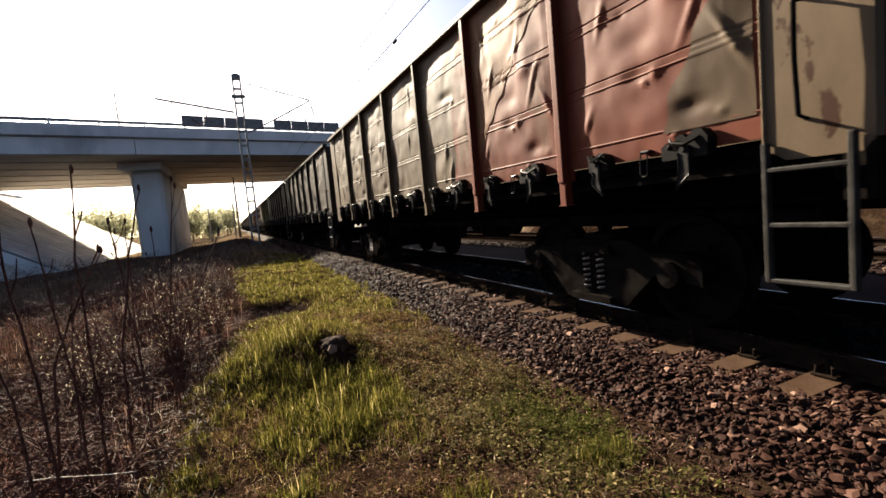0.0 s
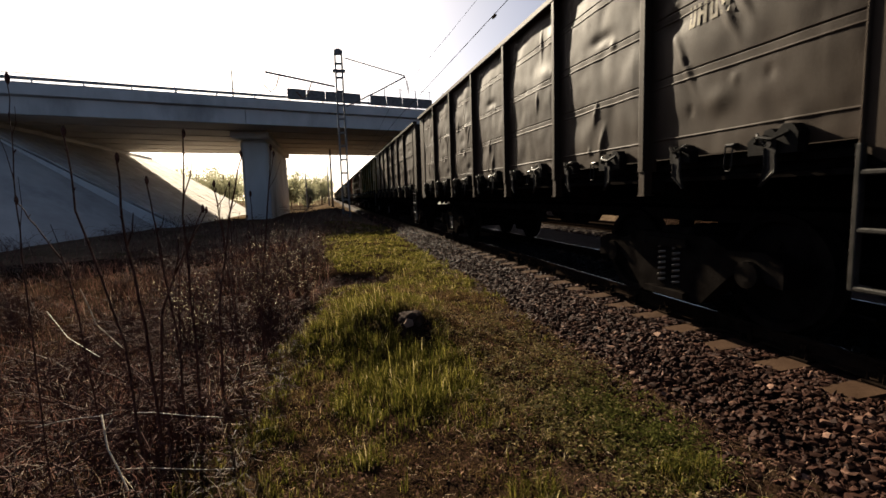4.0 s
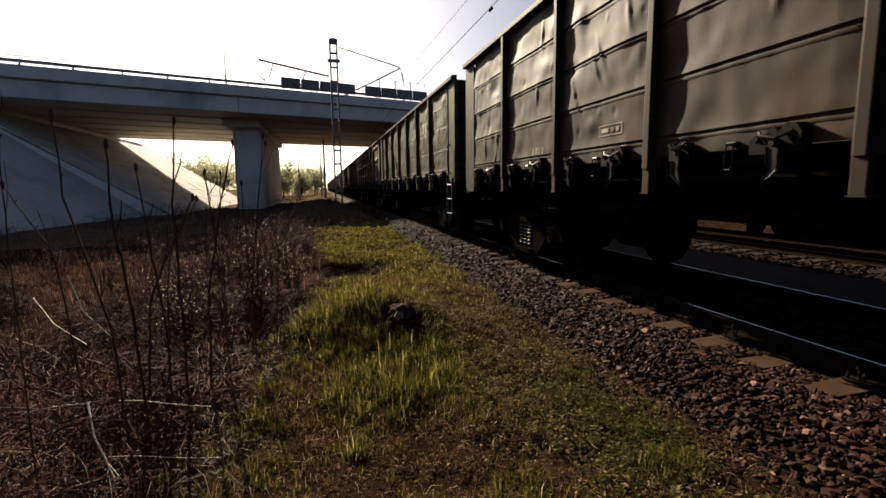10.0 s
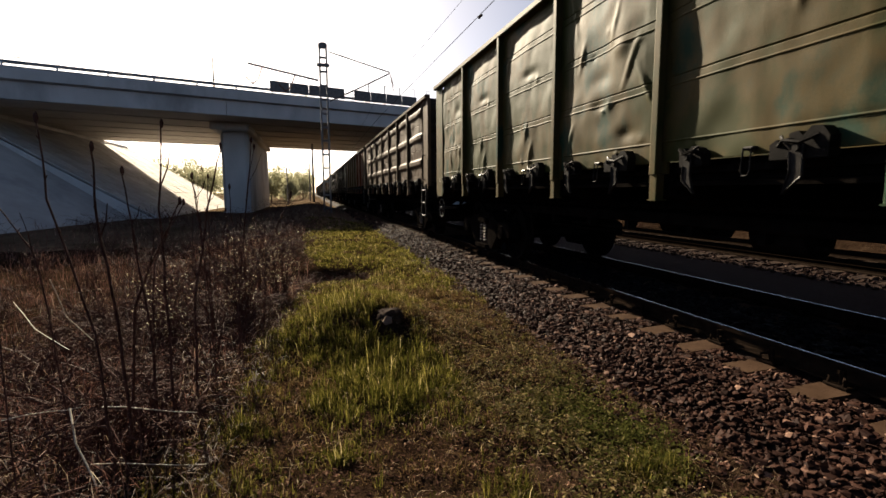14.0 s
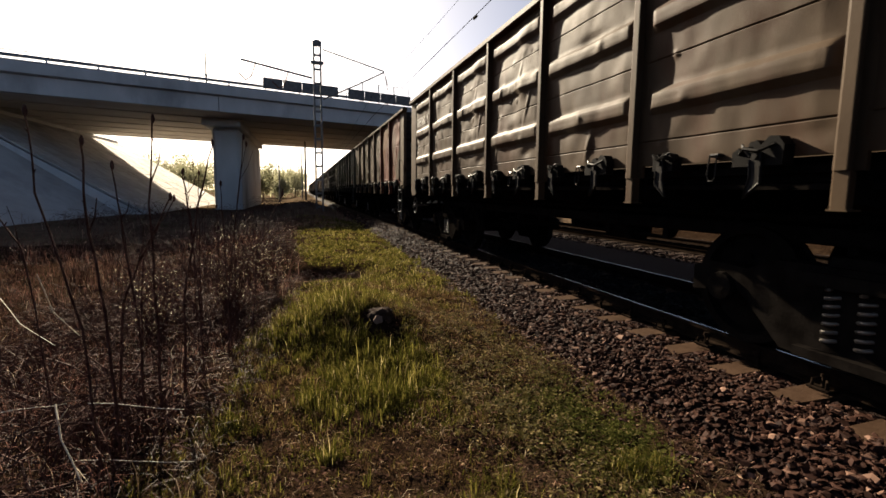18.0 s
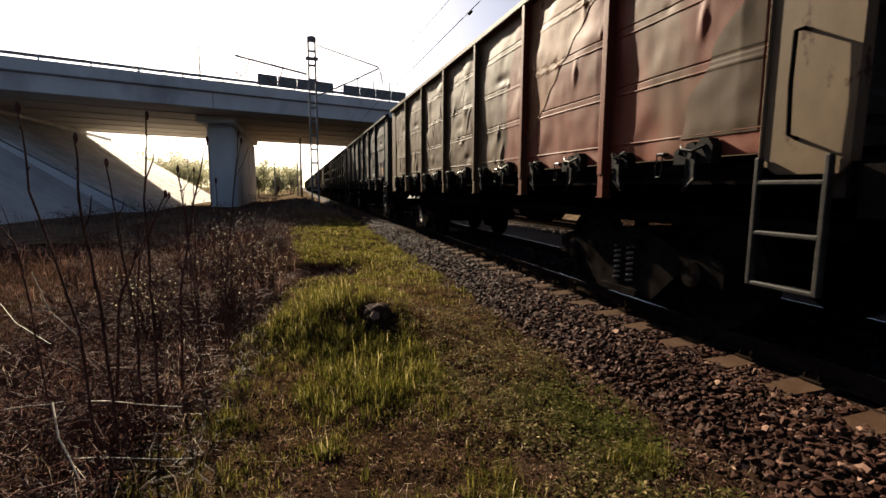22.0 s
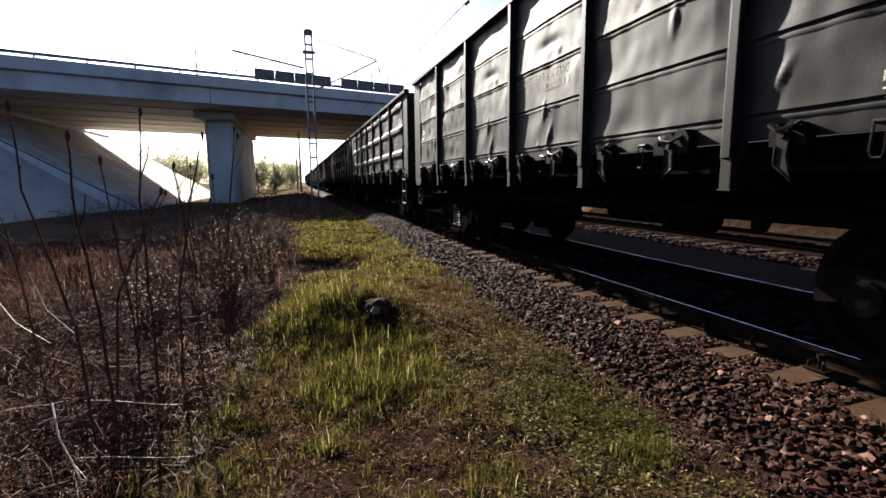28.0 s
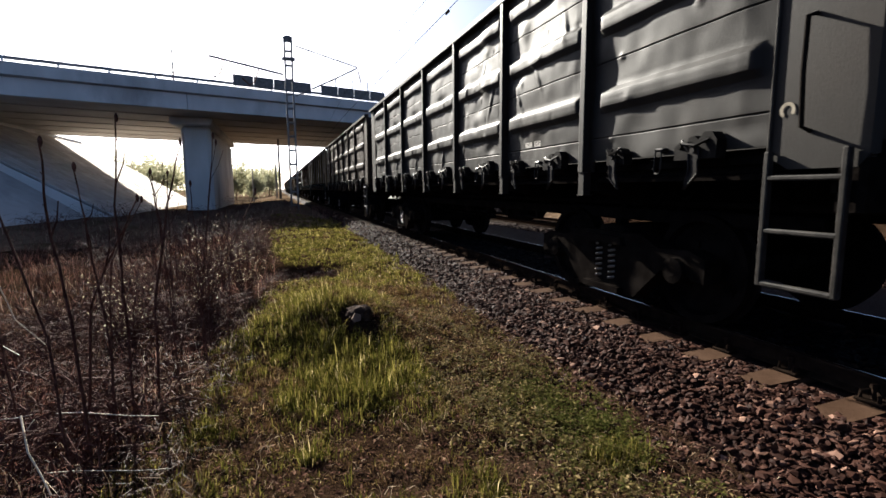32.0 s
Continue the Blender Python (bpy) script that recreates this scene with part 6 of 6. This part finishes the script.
def litter():
    """Fallen leaves, broken stalks and dry tufts under the thicket."""
    rng = np.random.default_rng(31)
    n = 9000
    y = 1.7 + rng.beta(1, 2.2, n) * 14
    edge = np.interp(y, [1.5, 3.0, 4.5, 6.4, 9.0, 12, 16], [-0.7, -0.65, -0.4, -0.25, 0.1, -0.1, -0.2])
    x = edge - rng.uniform(0, 1, n) * (1.6 + y * 0.7)
    c = np.stack([x, y, ground_z(x, y) + rng.uniform(0.004, 0.05, n)], 1)
    s = rng.uniform(0.012, 0.034, n)[:, None, None]
    R = turns(rng, n)
    R[:, 2] *= 0.5
    leaf = np.array([(-0.7, 0, 0), (0, -0.4, 0.12), (0.8, 0, 0.0), (0, 0.4, 0.12)])
    v = np.einsum("nij,kj->nki", R, leaf) * s + c[:, None]
    f = np.array([(0, 1, 2), (0, 2, 3)])[None] + (np.arange(n) * 4)[:, None, None]
    tagged(new("leaf_litter", bulk("leaf_litter", v.reshape(-1, 3), f.reshape(-1, 3), M_LITTER)), "brown fallen leaves under the thicket", "leaves", kind="stuff")
    n = 6500
    y = 1.7 + rng.beta(1, 2.0, n) * 12
    edge = np.interp(y, [1.5, 3.0, 4.5, 6.4, 9.0, 12, 16], [-0.6, -0.55, -0.3, -0.2, 0.15, 0, -0.1])
    x = edge - rng.uniform(0, 1, n) ** 1.2 * (1.5 + y * 0.7)
    pos = np.stack([x, y, ground_z(x, y) - 0.005], 1)
    blades("thicket_straw", pos, rng.uniform(0.06, 0.28, n), rng.uniform(0.003, 0.006, n), rng.uniform(0.4, 1.6, n), 33, M_THATCH, "dry broken stalks and straw under the thicket", "dry grass")

    # sparse pale straws that stand in for the thicket's glints
    n = 800
    y = 1.8 + rng.beta(1, 1.8, n) * 14
    edge = np.interp(y, [1.5, 3.0, 4.5, 6.4, 9.0, 12, 16], [-0.8, -0.7, -0.4, -0.3, 0.1, -0.1, -0.2])
    x = edge - rng.uniform(0, 1, n) * (1.5 + y * 0.7)
    pos = np.stack([x, y, ground_z(x, y) - 0.005], 1)
    blades("glint_straw", pos, rng.uniform(0.05, 0.38, n), rng.uniform(0.0025, 0.006, n), rng.uniform(0.2, 1.9, n), 34, M_GLINT, "pale broken straws coloured as glints in the thicket", "dry grass")


litter()

# pale stalks that catch the light
for i, (pts, r) in enumerate((
        (((-1.36, 3.10, 0.37), (-1.26, 2.9, 0.25), (-1.10, 2.70, 0.10)), 0.0055),
        (((-1.24, 3.2, 0.32), (-0.98, 3.14, 0.30), (-0.70, 3.08, 0.27)), 0.003),
        (((-1.75, 3.2, 0.30), (-1.5, 3.19, 0.33), (-1.34, 3.18, 0.34)), 0.003),
        (((-3.16, 6.2, 0.42), (-2.7, 5.6, 0.25), (-2.1, 4.85, 0.22)), 0.0035),
        (((-1.62, 3.6, 1.05), (-1.55, 3.6, 0.8), (-1.42, 3.62, 0.62)), 0.0035),
        (((-1.2, 2.9, 0.12), (-0.9, 2.85, 0.1), (-0.6, 2.8, 0.08)), 0.0025))):
    a, b, c = [Vector(p) for p in pts]
    g = G()
    g.tube([a, a.lerp(b, 0.5) + Vector((0, 0, 0.008)), b, b.lerp(c, 0.5) + Vector((0.005, 0, -0.006)), c], r, 6, r * 0.7)
    if i == 0:
        g.tube([a.lerp(b, 0.5), a.lerp(b, 0.5) + Vector((0.05, 0, 0.07))], 0.003, 5, 0.002)
    thing("dry_stalk", g, M_STRAW, "pale dry broken stalk leaning in the thicket", "stalk", "pale stalks")


# ---- trees and poles in the distance ----
def tree(x, y, tall, wide, seed, label):
    rng = random.Random(seed)
    nr = np.random.default_rng(seed)
    ob = thing("tree", None, None, label, "tree", "trees beyond the bridge", at=pose(x, y, float(ground_z(x, y)) - 0.1))
    g = G()
    g.tube([(0, 0, 0), (0.05, 0.02, tall * 0.3), (-0.05, 0.05, tall * 0.62), (0, 0, tall * 0.9)], tall * 0.022, 7, 0.03)
    tips = []
    for k in range(16):
        z = tall * rng.uniform(0.25, 0.8)
        a, ln = rng.uniform(0, 6.28), wide * rng.uniform(0.5, 1.0) * (1.1 - 0.6 * z / tall)
        e = (math.cos(a) * ln, math.sin(a) * ln, z + ln * rng.uniform(0.2, 0.9))
        g.tube([(0, 0, z), (e[0] * 0.5, e[1] * 0.5, z + (e[2] - z) * 0.35), e], tall * 0.008, 5, 0.012)
        tips.append(e)
    part("trunk", g, M_TWIG, ob)
    cs = []
    for e in tips:
        for _ in range(3):
            cs.append(np.array(e) * [rng.uniform(0.5, 1.05)] * 1 + np.array([rng.gauss(0, 0.5), rng.gauss(0, 0.5), rng.gauss(0, 0.4)]))
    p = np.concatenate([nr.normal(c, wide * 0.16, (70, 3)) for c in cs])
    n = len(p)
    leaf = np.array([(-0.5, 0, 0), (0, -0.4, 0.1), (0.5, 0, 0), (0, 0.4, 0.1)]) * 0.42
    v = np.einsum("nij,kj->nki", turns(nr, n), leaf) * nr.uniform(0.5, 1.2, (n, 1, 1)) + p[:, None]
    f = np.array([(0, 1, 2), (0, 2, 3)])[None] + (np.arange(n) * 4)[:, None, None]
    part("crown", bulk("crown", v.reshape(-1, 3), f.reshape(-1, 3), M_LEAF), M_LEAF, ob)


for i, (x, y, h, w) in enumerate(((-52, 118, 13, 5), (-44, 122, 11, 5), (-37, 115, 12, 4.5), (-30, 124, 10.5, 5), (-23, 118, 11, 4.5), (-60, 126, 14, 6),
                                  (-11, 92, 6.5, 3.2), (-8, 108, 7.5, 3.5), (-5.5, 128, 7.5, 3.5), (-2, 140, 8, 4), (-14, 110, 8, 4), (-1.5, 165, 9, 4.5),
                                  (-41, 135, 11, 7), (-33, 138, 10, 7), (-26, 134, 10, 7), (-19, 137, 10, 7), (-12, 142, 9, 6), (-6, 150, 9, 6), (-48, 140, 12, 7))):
    tree(x, y, h, w, 40 + i, "leafing tree beyond the bridge with haze put into its colour")
for x, y, h in ((0.4, 58, 7.2), (0.0, 92, 8.5), (-3.6, 84, 6.2)):
    g = G()
    g.tube([(0, 0, -0.3), (0, 0, h)], 0.14, 8, 0.09)
    thing("line_pole", g, M_MAST, "slim dark trackside pole beyond the bridge", "pole", "poles beyond the bridge", at=pose(x, y, float(ground_z(x, y))))

# brush beyond the far track
rng_c = random.Random(5)
for i in range(34):
    bramble("trackside_bush", rng_c.uniform(13.6, 19), -6 + i * 1.6 + rng_c.uniform(-0.5, 0.5), 1.2, rng_c.uniform(1.6, 2.6), 34, 900 + i, M_TWIG, "dense bare bush beyond the far track", "bushes beyond the far track")


def brushwood():
    """A fuzz of thin dry stems over the whole thicket side."""
    rng = np.random.default_rng(61)
    n = 30000
    y = np.where(rng.uniform(0, 1, n) < 0.15, rng.uniform(-7, 1.8, n), 1.8 + rng.beta(1.0, 1.9, n) * 32)
    edge = np.interp(y, [1.5, 3.0, 4.5, 6.4, 9.0, 12, 16, 20, 24, 36], [-1.0, -0.9, -0.65, -0.45, -0.05, -0.3, -0.4, -0.2, 2.3, 2.3]) + 0.2 * lump(y, y * 0.3, 2.0, 3.0)
    x = edge - rng.uniform(0, 1, n) ** 1.15 * (2.2 + np.abs(y) * 0.85)
    keep = rng.uniform(-0.9, 0.5, n) < lump(x, y, 2.2, 2.0) + 0.4 * lump(x, y, 6.0, 1.0)
    x, y = x[keep], y[keep]
    n = len(x)
    pos = np.stack([x, y, ground_z(x, y) - 0.01], 1)
    h = rng.uniform(0.1, 0.5, n) * np.interp(y, [2, 6, 14, 30], [0.55, 0.9, 1.3, 1.6]) * (1 + 0.5 * lump(x, y, 1.5, 5.0))
    blades("brushwood", pos, np.clip(h, 0.06, 1.3), rng.uniform(0.003, 0.006, n) * (1 + 0.06 * y), rng.uniform(0.2, 1.5, n), 62, M_BRUSH, "low dark brushwood of thin dry stems", "brushwood")


brushwood()


# ---- how the train runs ----
# seconds, place of the leading end of the wagon numbered 0
RUN = [(0.0, 1.22), (1.0, -2.21), (2.0, -5.66), (3.0, -9.09), (6.0, -18.79), (9.0, -28.47), (11.0, -34.84), (12.0, -37.93), (14.0, -44.13), (17.0, -53.22), (18.0, -56.14), (19.0, -59.13),
       (20.0, -62.13), (21.0, -65.07), (23.0, -70.86), (24.0, -73.72), (27.0, -82.2), (29.0, -87.81), (30.0, -90.53), (32.0, -95.86)]


def place_of_train(t):
    """The train's place, by a smooth curve through RUN."""
    ts, ps = np.array([a for a, b in RUN]), np.array([b for a, b in RUN])
    sl = np.gradient(ps, ts)
    i = int(np.clip(np.searchsorted(ts, t) - 1, 0, len(ts) - 2))
    h = ts[i + 1] - ts[i]
    u = (t - ts[i]) / h
    return float((2 * u**3 - 3 * u**2 + 1) * ps[i] + (u**3 - 2 * u**2 + u) * h * sl[i] + (3 * u**2 - 2 * u**3) * ps[i + 1] + (u**3 - u**2) * h * sl[i + 1])


def motions():
    times = [i * 1.0 for i in range(33)]
    for k, car in WAGONS:
        walk(car, [(t, pose(XC, place_of_train(t) + k * PITCH, ZR)) for t in times])
    fine = [i * 0.2 for i in range(161)]
    for ws, y, k in WHEELSETS:
        if -1 <= k <= 9:
            walk(ws, [(t, pose(0, y, 0.475, math.degrees(-(place_of_train(t) - RUN[0][1]) / 0.475) % 360)) for t in fine])


motions()
